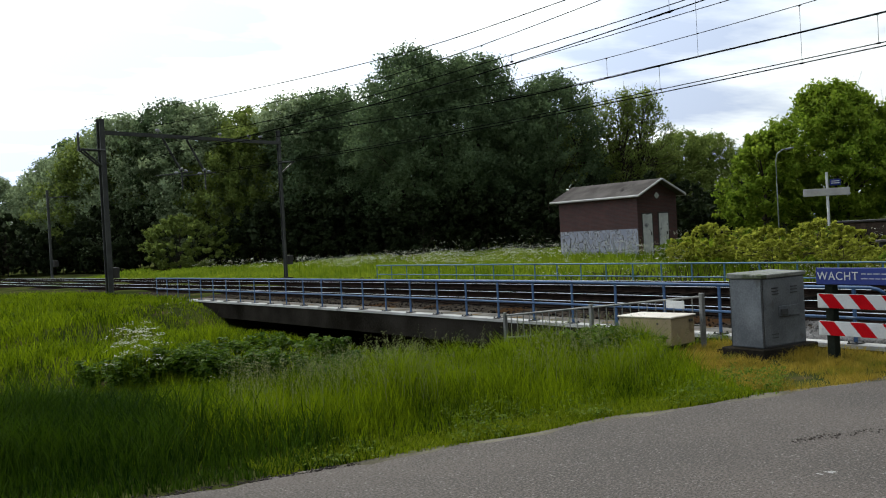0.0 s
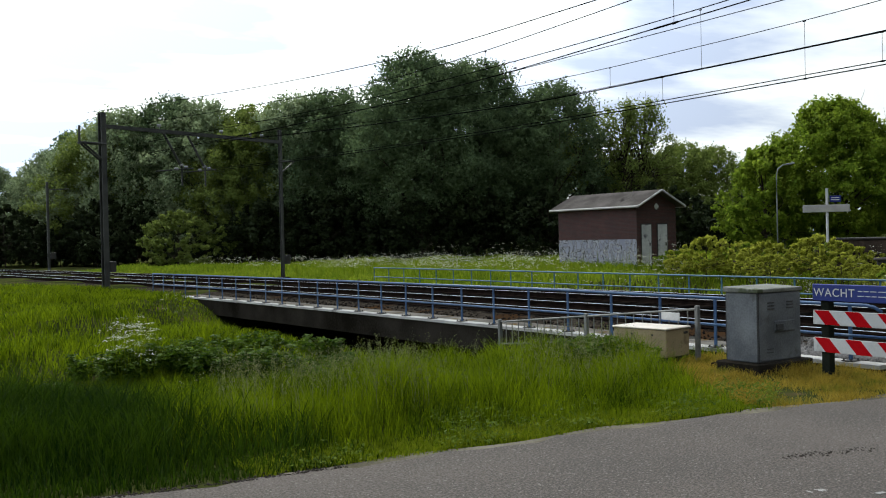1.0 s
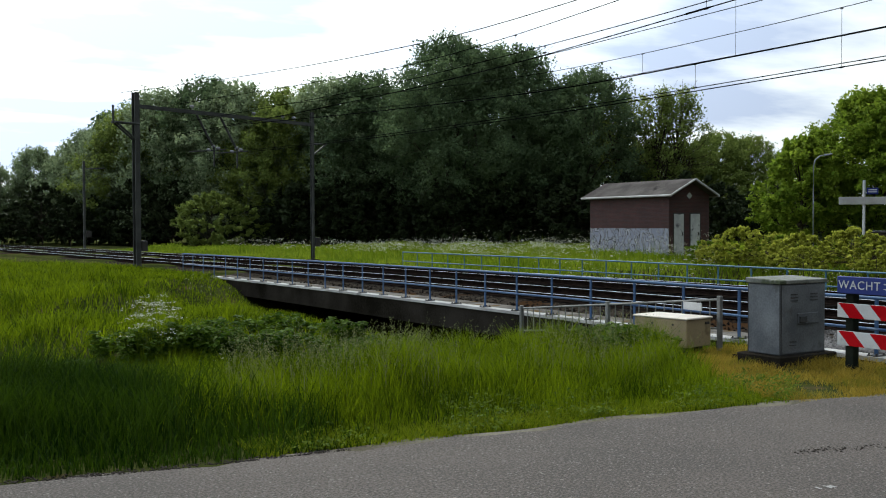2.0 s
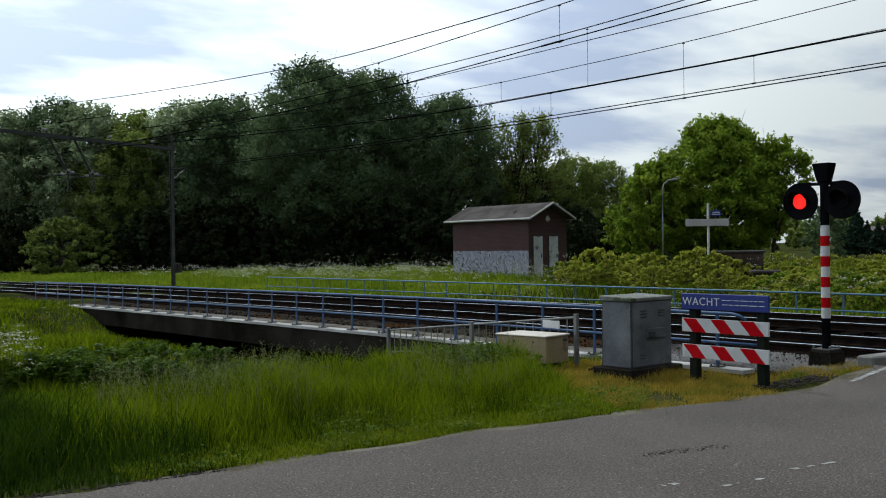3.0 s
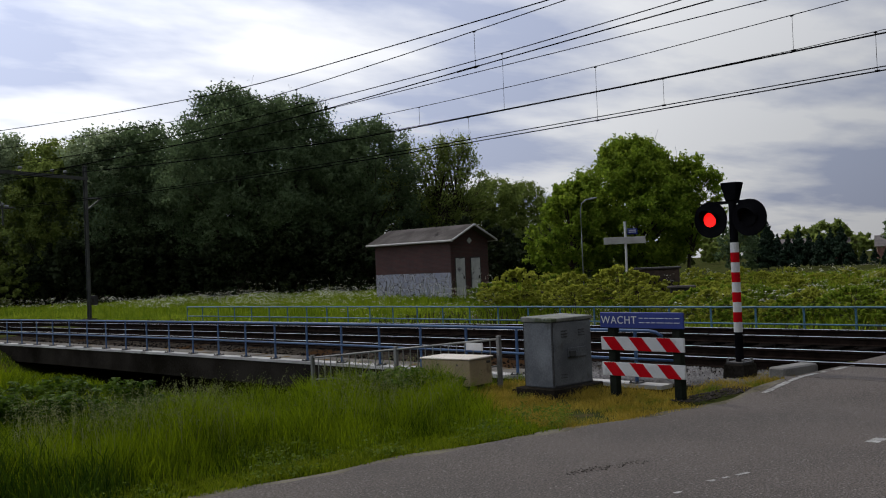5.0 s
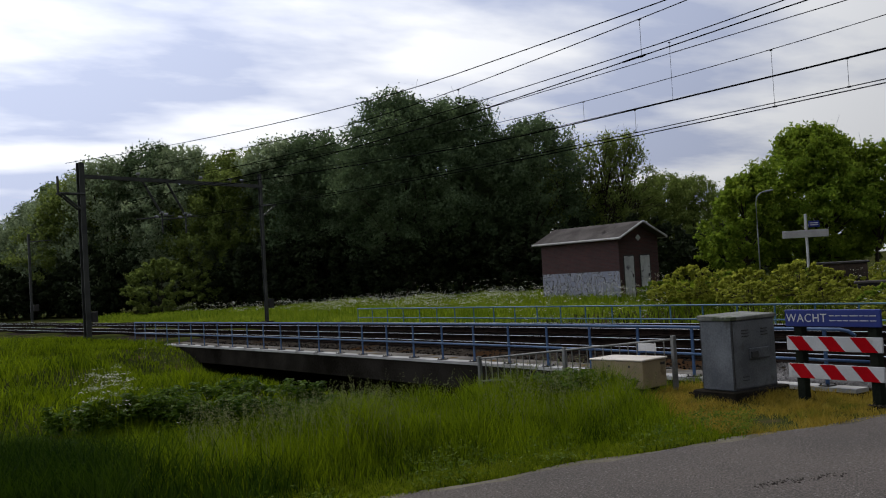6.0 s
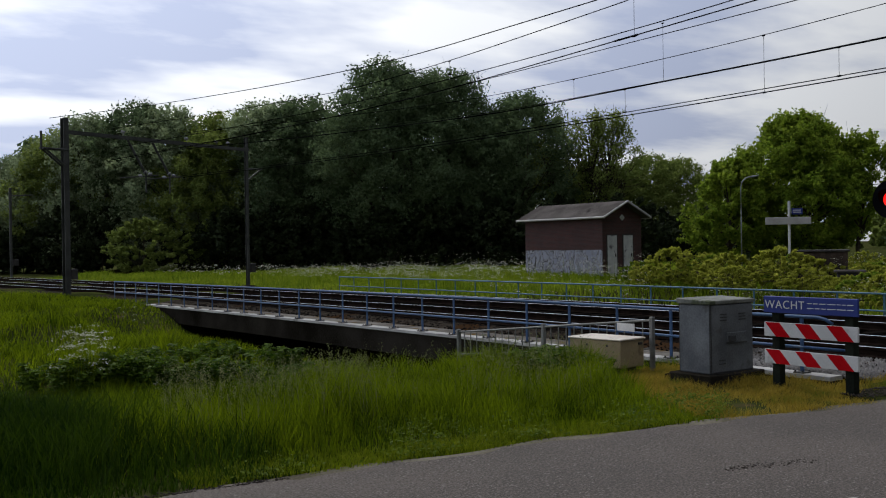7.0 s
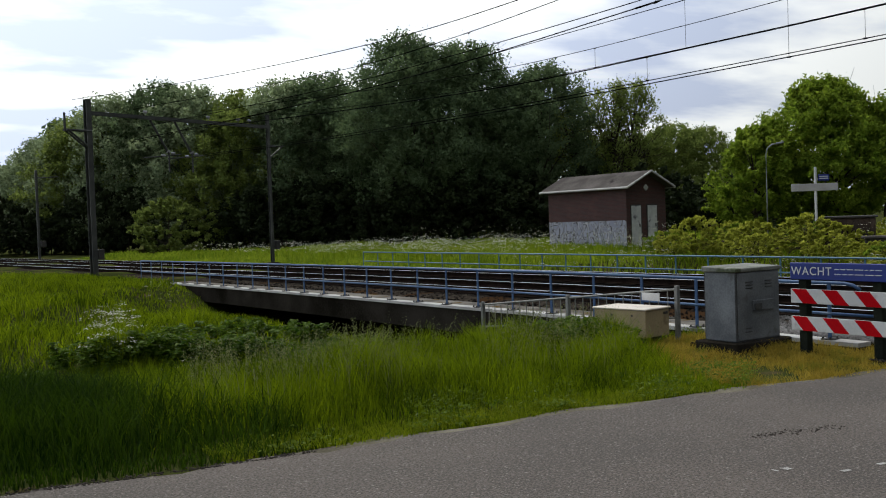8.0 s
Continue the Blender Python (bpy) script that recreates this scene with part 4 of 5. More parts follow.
def build_portal():
    a, b = Vector((9.7, 39.0, -0.12)), Vector((18.60, 42.35, -0.12))
    th = thing("catenary_portal", pose(*a), "dark steel catenary portal spanning both tracks", "catenary portal")
    d = b - a
    h = 6.93
    yaw = math.degrees(math.atan2(d.y, d.x))
    L = d.length
    def mast(name, x, w, top):
        bm = bmesh.new()
        box(bm, x - w / 2, x + w / 2, -w * 0.5, -w * 0.38, 0, top)
        box(bm, x - w / 2, x + w / 2, w * 0.38, w * 0.5, 0, top)
        box(bm, x - 0.02, x + 0.02, -w * 0.38, w * 0.38, 0, top)
        m = part(name, bm, "mast_steel", th)
        m.matrix_basis = pose(0, 0, 0, 0, 0, yaw)
        bm = bmesh.new(); box(bm, x - 0.26, x + 0.26, -0.24, 0.24, -0.5, 0.10, 0.03)
        f = part("foundation", bm, "concrete_dark", th)
        f.matrix_basis = pose(0, 0, 0, 0, 0, yaw)
        bm = bmesh.new(); box(bm, x + 0.14, x + 0.40, -0.14, 0.14, 0.70, 1.12, 0.02)
        tube(bm, (x, 0, 0.9), (x + 0.2, 0, 0.9), 0.03, n=6)
        q = part("switch_box", bm, "dark_metal", m)
    mast("mast", 0.0, 0.22, h)
    mast("mast", L, 0.135, h + 0.05)
    bm = bmesh.new()
    box(bm, -0.1, L + 0.1, -0.09, -0.07, h - 0.60, h - 0.46)
    box(bm, -0.1, L + 0.1, 0.07, 0.09, h - 0.60, h - 0.46)
    for i in range(26):
        x = L * (i + 0.5) / 26
        box(bm, x - 0.03, x + 0.03, -0.07, 0.07, h - 0.6, h - 0.56)
    m = part("beam", bm, "mast_steel", th); m.matrix_basis = pose(0, 0, 0, 0, 0, yaw)
    bm = bmesh.new()
    for sy in (-0.1, 0.1):
        tube(bm, (-1.0, sy, 5.7), (0.1, sy, 5.7), 0.045, n=6)
        tube(bm, (-0.9, sy, 5.68), (-0.1, sy, 5.1), 0.04, n=6)
    tube(bm, (-1.0, 0, 5.65), (-1.0, 0, 6.35), 0.05, n=6)
    m = part("bracket", bm, "mast_steel", th); m.matrix_basis = pose(0, 0, 0, 0, 0, yaw)
    bm = bmesh.new()
    tube(bm, (L, 0, 5.5), (L + 0.95, 0, 5.55), 0.045, n=6)
    tube(bm, (L, 0, 4.95), (L + 0.85, 0, 5.5), 0.035, n=6)
    m = part("bracket", bm, "mast_steel", th); m.matrix_basis = pose(0, 0, 0, 0, 0, yaw)
    for x, top in ((L * 0.40, h - 0.6), (L * 0.53, h - 0.6)):
        bm = bmesh.new()
        tube(bm, (x - 0.9, 0, top), (x, 0, 4.95), 0.05, n=6)
        tube(bm, (x, 0, 5.1), (x, 0, 4.2), 0.035, n=6)
        tube(bm, (x - 1.3, 0, 4.75), (x + 0.6, 0, 4.95), 0.03, n=6)
        m = part("registration_arm", bm, "mast_steel", th); m.matrix_basis = pose(0, 0, 0, 0, 0, yaw)
        for dx, z in ((-0.25, 4.88), (0.25, 4.98), (0.0, 5.05)):
            part("insulator", ribbed(bmesh.new(), x + dx - 0.12, z, 0.065), "insulator", m)
    for x in (2.6, 5.9, 7.6, 8.3):
        bm = ribbed(bmesh.new(), x, h - 0.30, 0.06)
        tube(bm, (x + 0.1, 0, h - 0.42), (x + 0.1, 0, h - 0.30), 0.02, n=5)
        m = part("insulator", bm, "insulator", th); m.matrix_basis = pose(0, 0, 0, 0, 0, yaw)


build_portal()


def build_mast():
    th = thing("catenary_mast", pose(15.4, 79.0, 0.0), "slim dark steel catenary mast beside the line", "catenary mast")
    bm = bmesh.new(); box(bm, -0.09, 0.09, -0.09, 0.09, -0.4, 6.6, 0.02)
    part("mast", bm, "mast_steel", th)
    bm = bmesh.new(); tube(bm, (0, 0, 6.0), (1.6, 0, 6.1), 0.05, n=6)
    part("bracket", bm, "mast_steel", th)
    bm = bmesh.new(); box(bm, 0.15, 0.5, -0.2, 0.2, 0.7, 1.2, 0.02)
    part("switch_box", bm, "dark_metal", th)


build_mast()


def build_wires():
    def wire(x, r, heights, far, label, end=40.6):
        """heights: (y, z) along the span; far: x and z where it meets the portal."""
        yk, zk = [p[0] for p in heights] + [end], [p[1] for p in heights] + [far[1]]
        pts = []
        for y in along(-40, end, 1.3):
            t = max(0.0, (y - 18) / (end - 18))
            z = sum(float(np.interp(y + o, yk, zk)) for o in (-1.6, -0.8, 0.0, 0.8, 1.6)) / 5
            pts.append((x - float(bend(y)) + (far[0] - x) * t * t, y, z))
        bm = path_tube(bmesh.new(), pts, r, 5)
        return tagged(obj("overhead_wire", bm, "wire"), label, "overhead wire", "overhead wires")
    wire(17.6, 0.013, ((0, 4.83), (13, 4.78), (22, 4.77)), (15.6, 4.78), "thin dark contact wire over the far track")
    wire(17.6, 0.011, ((0, 4.89), (11, 4.86), (22, 4.85)), (15.6, 4.85), "thin dark contact wire over the far track")
    wire(17.6, 0.017, ((-20, 5.7), (6.6, 5.46), (12, 5.42), (22, 5.43)), (15.6, 6.0), "thick dark messenger wire over the far track")
    wire(17.6, 0.007, ((-20, 6.9), (6.6, 5.50), (10.5, 5.445), (14, 5.435), (22, 5.47)), (15.6, 6.2), "thin wire beside the thick messenger wire")
    wire(17.6, 0.009, ((-20, 7.2), (8.4, 6.14), (13, 5.98), (19, 5.94), (23, 5.97)), (15.6, 6.7), "thin feeder wire over the far track")
    wire(13.3, 0.008, ((-20, 5.45), (7.7, 5.34), (16.4, 5.30), (24, 5.28)), (12.6, 5.35), "thin dark contact wire over the near track")
    wire(13.3, 0.012, ((-20, 6.0), (8.6, 5.53), (12.8, 5.42), (18, 5.29), (24, 5.27)), (12.6, 5.42), "thin dark contact wire over the near track")
    wire(13.3, 0.010, ((-20, 6.5), (9.1, 5.64), (11.9, 5.54), (17.3, 5.51), (24, 5.53)), (12.6, 5.9), "thin auxiliary wire over the near track")
    wire(13.3, 0.010, ((-20, 7.3), (11.6, 6.15), (12.6, 6.10), (18.7, 5.92), (23, 5.90)), (12.6, 6.7), "dark messenger wire over the near track")
    wire(13.3, 0.012, ((-20, 6.4), (12.2, 6.28), (20.3, 6.31)), (10.2, 7.0), "thin feeder wire near the mast tops")

    def dropper(x, y, z0, z1):
        bm = bmesh.new()
        tube(bm, (x, y, z0), (x, y, z1), 0.0045, n=5)
        tube(bm, (x, y - 0.04, z0), (x, y + 0.04, z0), 0.020, n=6)
        tube(bm, (x, y - 0.03, z1), (x, y + 0.03, z1), 0.015, n=6)
        return tagged(obj("dropper", bm, "wire"), "thin dropper with a clamp between overhead wires", "dropper", "droppers")
    for y, z0, z1 in ((15.78, 5.43, 6.80), (12.97, 4.78, 5.98), (11.22, 4.86, 5.42), (17.03, 4.86, 5.41), (18.86, 5.44, 5.94), (8.31, 5.47, 6.13), (6.77, 4.81, 5.50)):
        dropper(17.6 - float(bend(y)), y, z0, z1)
    for y, z0, z1 in ((12.55, 5.42, 6.10), (18.4, 5.62, 5.92), (17.3, 5.36, 5.51)):
        dropper(13.3 - float(bend(y)), y, z0, z1)
    # splice where two wires run side by side
    bm = bmesh.new(); tube(bm, (13.3, 12.45, 5.43), (13.3, 13.05, 5.415), 0.018, n=6)
    tagged(obj("wire_splice", bm, "wire"), "dark splice clamp on an overhead wire", "wire clamp")


build_wires()


# ---- brick hut ----
def build_hut():
    x0, x1, y0, y1 = 33.9, 36.6, 34.73, 40.63
    th = thing("brick_hut", pose(0, 0, 0), "dark red brick hut with a grey gabled roof and graffiti", "hut")
    xm, he, ha = (x0 + x1) / 2, 3.0, 3.66
    bm = bmesh.new()
    lo = [bm.verts.new(p) for p in ((x0, y0, -0.3), (x1, y0, -0.3), (x1, y1, -0.3), (x0, y1, -0.3))]
    hi = [bm.verts.new(p) for p in ((x0, y0, he), (x1, y0, he), (x1, y1, he), (x0, y1, he))]
    ga, gb = bm.verts.new((xm, y0, ha)), bm.verts.new((xm, y1, ha))
    bm.faces.new((lo[0], lo[1], hi[1], ga, hi[0]))
    bm.faces.new((lo[2], lo[3], hi[3], gb, hi[2]))
    bm.faces.new((lo[1], lo[2], hi[2], hi[1]))
    bm.faces.new((lo[3], lo[0], hi[0], hi[3]))
    part("wall", bm, "brick", th)
    bm = bmesh.new(); box(bm, x0 - 0.006, x0 + 0.02, y0 + 0.02, y1 - 0.02, -0.2, 1.36)
    part("painted_band", bm, "graffiti", th, "whitewashed lower wall covered in scribbled tags")
    o, s = 0.26, (ha - he) / (xm - x0)
    for sx, xe in ((-1, x0 - o), (1, x1 + o)):
        bm = bmesh.new()
        ze, zr = he - o * s + 0.03, ha + 0.03
        v = [bm.verts.new(p) for p in ((xe, y0 - 0.4, ze), (xm, y0 - 0.4, zr), (xm, y1 + 0.4, zr), (xe, y1 + 0.4, ze))]
        u = [bm.verts.new((p.co.x, p.co.y, p.co.z + 0.09)) for p in v]
        bm.faces.new(v[::-1]); bm.faces.new(u)
        for k in range(4):
            bm.faces.new((v[k], v[(k + 1) % 4], u[(k + 1) % 4], u[k]))
        bmesh.ops.recalc_face_normals(bm, faces=bm.faces[:])
        roof = part("roof", bm, "roof", th)
        bm = bmesh.new()
        tube(bm, (xe, y0 - 0.42, ze + 0.04), (xe, y1 + 0.42, ze + 0.04), 0.055, n=8)
        part("gutter", bm, "roof_edge", roof)
        bm = bmesh.new()
        d = Vector((xm - xe, 0, zr - ze))
        tube(bm, (xe, y0 - 0.42, ze + 0.06), (xm, y0 - 0.42, zr + 0.06), 0.05, n=6)
        part("bargeboard", bm, "roof_edge", roof)
    for a, b in ((0.32, 0.95), (1.42, 2.05)):
        bm = bmesh.new(); box(bm, x0 + a - 0.06, x0 + b + 0.06, y0 - 0.012, y0 + 0.02, -0.1, 2.12)
        fr = part("door_frame", bm, "dark_metal", th)
        bm = bmesh.new(); box(bm, x0 + a, x0 + b, y0 - 0.04, y0 - 0.008, 0.0, 2.06, 0.01)
        d = part("door", bm, "door_paint", th, "pale weathered wooden door")
        bm = bmesh.new(); box(bm, x0 + b - 0.14, x0 + b - 0.08, y0 - 0.07, y0 - 0.035, 1.0, 1.16, 0.006)
        part("door_handle", bm, "dark_metal", d)
    bm = bmesh.new(); tube(bm, (xm, y0 - 0.02, 2.95), (xm, y0 + 0.02, 2.95), 0.17, n=4)
    part("vent", bm, "door_paint", th, "small pale diamond vent")


build_hut()


def build_lamp_post():
    th = thing("street_lamp", pose(43.9, 34.3, 0.0), "slim grey street lamp with a curved arm", "street lamp")
    bm = bmesh.new()
    path_tube(bm, [(0, 0, -0.3), (0, 0, 3.0), (0, 0, 4.6), (0.07, -0.05, 4.95), (0.28, -0.2, 5.15), (0.5, -0.36, 5.2)], 0.034, 8)
    part("pole", bm, "lamp_grey", th, smooth=True)
    bm = bmesh.new(); tube(bm, (0.45, -0.33, 5.18), (0.78, -0.57, 5.25), 0.065, 0.04, n=10)
    part("lamp_head", bm, "insulator", th)


build_lamp_post()


def build_direction_sign():
    th = thing("direction_sign", pose(34.6, 24.6, 0.0), "white post with a grey finger board and a small blue sign", "direction sign")
    bm = bmesh.new(); tube(bm, (0, 0, -0.3), (0, 0, 3.28), 0.055, n=10)
    part("post", bm, "sign_white", th)
    r = pose(0, 0, 0, 0, 0, -38)
    bm = bmesh.new(); box(bm, -0.98, 0.86, -0.09, -0.06, 2.32, 2.62, 0.01)
    p = part("finger_board", bm, "roof_edge", th, "grey back of a finger board"); p.matrix_basis = r
    bm = bmesh.new(); box(bm, 0.08, 0.52, -0.09, -0.06, 2.72, 2.98, 0.01)
    p = part("blue_sign", bm, "sign_blue", th, "small blue sign"); p.matrix_basis = r
    for z in (2.80, 2.88):
        bm = bmesh.new(); box(bm, 0.13, 0.46, -0.094, -0.089, z, z + 0.035)
        part("lettering_bar", bm, "sign_white", p)


build_direction_sign()


# ---- far things: conifers, houses ----
def build_house(m, w, d, h, hr, label):
    th = thing("house", m, label, "house", "far houses")
    bm = bmesh.new(); box(bm, -w / 2, w / 2, -d / 2, d / 2, -0.3, h)
    part("wall", bm, "house_wall", th)
    bm = bmesh.new()
    v = [bm.verts.new(p) for p in ((-w / 2 - .4, -d / 2 - .4, h - .1), (w / 2 + .4, -d / 2 - .4, h - .1), (w / 2 + .4, d / 2 + .4, h - .1), (-w / 2 - .4, d / 2 + .4, h - .1), (-w / 2 - .4, 0, h + hr), (w / 2 + .4, 0, h + hr))]
    for q in ((0, 1, 5, 4), (2, 3, 4, 5), (1, 2, 5), (3, 0, 4), (0, 3, 2, 1)):
        bm.faces.new([v[i] for i in q])
    part("roof", bm, "house_roof", th)
    for x in (-w * 0.3, 0.0, w * 0.3):
        bm = bmesh.new(); box(bm, x - 0.5, x + 0.5, -d / 2 - 0.03, -d / 2 + 0.02, 0.9, 2.2)
        part("window", bm, "sign_white", th)


build_house(pose(192, 92, 0, 0, 0, -62), 14, 9, 2.4, 2.2, "low red brick house behind trees")
build_house(pose(206, 78, 0, 0, 0, -66), 12, 8, 2.4, 2.2, "low red brick house behind trees")


def build_shelter():
    sh = thing("utility_hutch", pose(30.5, 19.3, -0.24, 0, 0, -55), "low dark utility hutch among the brambles", "hutch")
    bm = bmesh.new(); box(bm, -0.4, 0.4, -0.3, 0.3, -0.2, 0.78, 0.02)
    part("body", bm, "dark_metal", sh)
    bm = bmesh.new(); box(bm, -0.5, 0.5, -0.4, 0.4, 0.78, 0.86, 0.015)
    part("lid", bm, "roof", sh)


build_shelter()


def build_shed():
    th = thing("wooden_shed", pose(34.3, 22.9, -0.1, 0, 0, -55), "low dark brown wooden shed behind the brambles", "shed")
    bm = bmesh.new(); box(bm, -0.9, 0.9, -0.7, 0.7, -0.2, 1.30, 0.02)
    part("wall", bm, "brown_wood", th)
    bm = bmesh.new(); box(bm, -0.98, 0.98, -0.78, 0.78, 1.30, 1.38, 0.015)
    part("roof", bm, "dark_metal", th)
    first = None
    for i in range(9):
        if first is None:
            bm = bmesh.new(); box(bm, -0.088, 0.088, -0.012, 0.012, 0.0, 1.28, 0.004)
            first = part("board", bm, "brown_wood", th)
            first.matrix_basis = pose(-0.8, -0.712, 0)
        else:
            again("board", first, th, pose(-0.8 + 0.2 * i, -0.712, 0))


build_shed()


# ---- trees, shrubs, grass ----
def leaf_cloud(rng, centres, radii, n, size, flat=0.75, shell=0.55):
    """Leaves as small folded-free quads spread through ellipsoid clumps, denser at their skin."""
    k = rng.choice(len(centres), n, p=radii ** 2 / np.sum(radii ** 2))
    d = rng.normal(size=(n, 3)); d /= np.linalg.norm(d, axis=1, keepdims=True)
    rad = radii[k] * np.where(rng.random(n) < 0.6, shell + (1 - shell) * rng.random(n), np.minimum(1.12, np.abs(rng.normal(size=n)) * 0.8))
    c = centres[k] + d * rad[:, None] * np.array([1, 1, flat])
    face = d * 0.8 + np.array([0, 0, 0.55]) + rng.normal(size=(n, 3)) * 0.55
    face /= np.linalg.norm(face, axis=1, keepdims=True)
    u = np.cross(face, rng.normal(size=(n, 3))); u /= np.linalg.norm(u, axis=1, keepdims=True)
    w = np.cross(face, u)
    s = size * (0.55 + 0.9 * rng.random((n, 1)))
    v = np.stack([c - u * s, c + u * s * 0.7 + w * s * 0.75, c + u * s * 0.7 - w * s * 0.75], 1)
    return v.reshape(-1, 3), np.arange(3 * n).reshape(n, 3)


def crown_sprays(rng, h, spread, low, sprays, leaves, size, open_heart, ragged):
    """A crown of leafy sprays set on an uneven envelope of rounded lobes. Returns the leaves and the sprays' places."""
    lobes = rng.normal(size=(13, 3)) * np.array([1, 1, 0.75]) + np.array([0, 0, 0.25])
    lobes /= np.linalg.norm(lobes, axis=1, keepdims=True)
    g = rng.random(sprays) ** 0.85
    ang = rng.random(sprays) * 2 * np.pi
    wide = np.sin(np.pi * (0.16 + 0.80 * g ** 0.9)) ** 0.75
    d = np.stack([np.cos(ang) * wide, np.sin(ang) * wide, (g - 0.42) * 2.0], -1)
    d /= np.linalg.norm(d, axis=1, keepdims=True)
    swell = 0.91 - ragged / 2 + ragged * np.exp(-((1 - d @ lobes.T) / 0.16)).max(1) + rng.normal(size=sprays) * 0.045
    q = np.where(rng.random(sprays) < 1 - open_heart, 0.74 + 0.30 * rng.random(sprays), 0.25 + 0.5 * rng.random(sprays))
    c = np.stack([np.cos(ang) * wide * swell * q * spread, np.sin(ang) * wide * swell * q * spread,
                  h * (low + (0.96 - low) * g) + (swell - 0.9) * 0.10 * h * (g > 0.55)], -1)
    axis = d * np.array([1, 1, 0.4]) + np.array([0, 0, 0.35]) + rng.normal(size=(sprays, 3)) * 0.35
    axis /= np.linalg.norm(axis, axis=1, keepdims=True)
    length = h * (0.030 + 0.034 * rng.random(sprays))
    k = rng.integers(0, sprays, leaves)
    along_it = rng.random(leaves) * 2 - 1
    p = c[k] + axis[k] * (along_it * length[k])[:, None]
    p += rng.normal(size=(leaves, 3)) * (length[k] * 0.42 * (1.15 - 0.6 * np.abs(along_it)))[:, None]
    p[:, 2] -= (along_it ** 2) * length[k] * 0.25
    face = rng.normal(size=(leaves, 3)) + np.array([0, 0, 0.6])
    face /= np.linalg.norm(face, axis=1, keepdims=True)
    u = np.cross(face, rng.normal(size=(leaves, 3))); u /= np.linalg.norm(u, axis=1, keepdims=True)
    w = np.cross(face, u)
    s = size * (0.55 + 0.9 * rng.random((leaves, 1)))
    v = np.stack([p - u * s, p + u * s * 0.7 + w * s * 0.75, p + u * s * 0.7 - w * s * 0.75], 1)
    return v.reshape(-1, 3), np.arange(3 * leaves).reshape(leaves, 3), c


def build_tree(name, seed, h, spread, sprays, leaves, size, material, m, label, group, low=0.25, trunk_r=None, category="tree", limbs=30, open_heart=0.22, ragged=0.46):
    rng = np.random.default_rng(seed)
    th = thing(name, m, label, category, group)
    v, f, cs = crown_sprays(rng, h, spread, low, sprays, leaves, size, open_heart, ragged)
    # a leaning trunk, and limbs that fork towards the sprays
    bm = bmesh.new()
    r0 = trunk_r or h * 0.014
    lean = rng.normal(size=2) * 0.02 * h
    top = Vector((lean[0], lean[1], h * 0.86))
    prev, n = Vector((0, 0, -0.3)), 7
    pts = [prev]
    for i in range(1, n + 1):
        p = top * (i / n) + Vector((rng.normal() * 0.012 * h, rng.normal() * 0.012 * h, 0))
        tube(bm, prev, p, r0 * (1 - 0.85 * (i - 1) / n), r0 * (1 - 0.85 * i / n), n=7, cap=False)
        prev = p
        pts.append(p)
    for i in rng.integers(0, len(cs), limbs):
        c = Vector(cs[i])
        f0 = min(1.0, max(0.12, c.z / h - 0.22))
        start = top * f0
        mid = start.lerp(c, 0.5) + Vector((rng.normal() * 0.02 * h, rng.normal() * 0.02 * h, 0.02 * h))
        r = r0 * 0.42 * (1.1 - f0)
        tube(bm, start, mid, r, r * 0.55, n=5, cap=False)
        tube(bm, mid, c, r * 0.55, 0.012, n=5, cap=False)
        for _ in range(2):
            tip = c + Vector(rng.normal(size=3)) * 0.06 * h
            tube(bm, mid.lerp(c, 0.4), tip, r * 0.35, 0.008, n=4, cap=False)
    part("trunk", bm, "bark", th)
    crown = new("crown", np_mesh("crown", v, f, material))
    crown.parent = th
    return th


def build_conifer(seed, h, r, m, label):
    rng = np.random.default_rng(seed)
    th = thing("conifer", m, label, "conifer", "far conifers")
    bm = bmesh.new(); tube(bm, (0, 0, -0.3), (0, 0, h * 0.95), h * 0.014, 0.02, n=6)
    part("trunk", bm, "bark", th)
    cs, rs = [], []
    for i in range(120):
        f = rng.random() ** 0.9
        a = rng.random() * 6.28
        q = r * (1 - f) ** 0.85 * (0.3 + 0.7 * rng.random())
        cs.append((q * math.cos(a), q * math.sin(a), h * (0.05 + 0.93 * f))); rs.append(0.085 * h * (1.12 - f))
    v, f = leaf_cloud(rng, np.array(cs), np.array(rs), 14000, 0.20, 0.8)
    c = new("crown", np_mesh("crown", v, f, "leaf_conifer")); c.parent = th
    return th


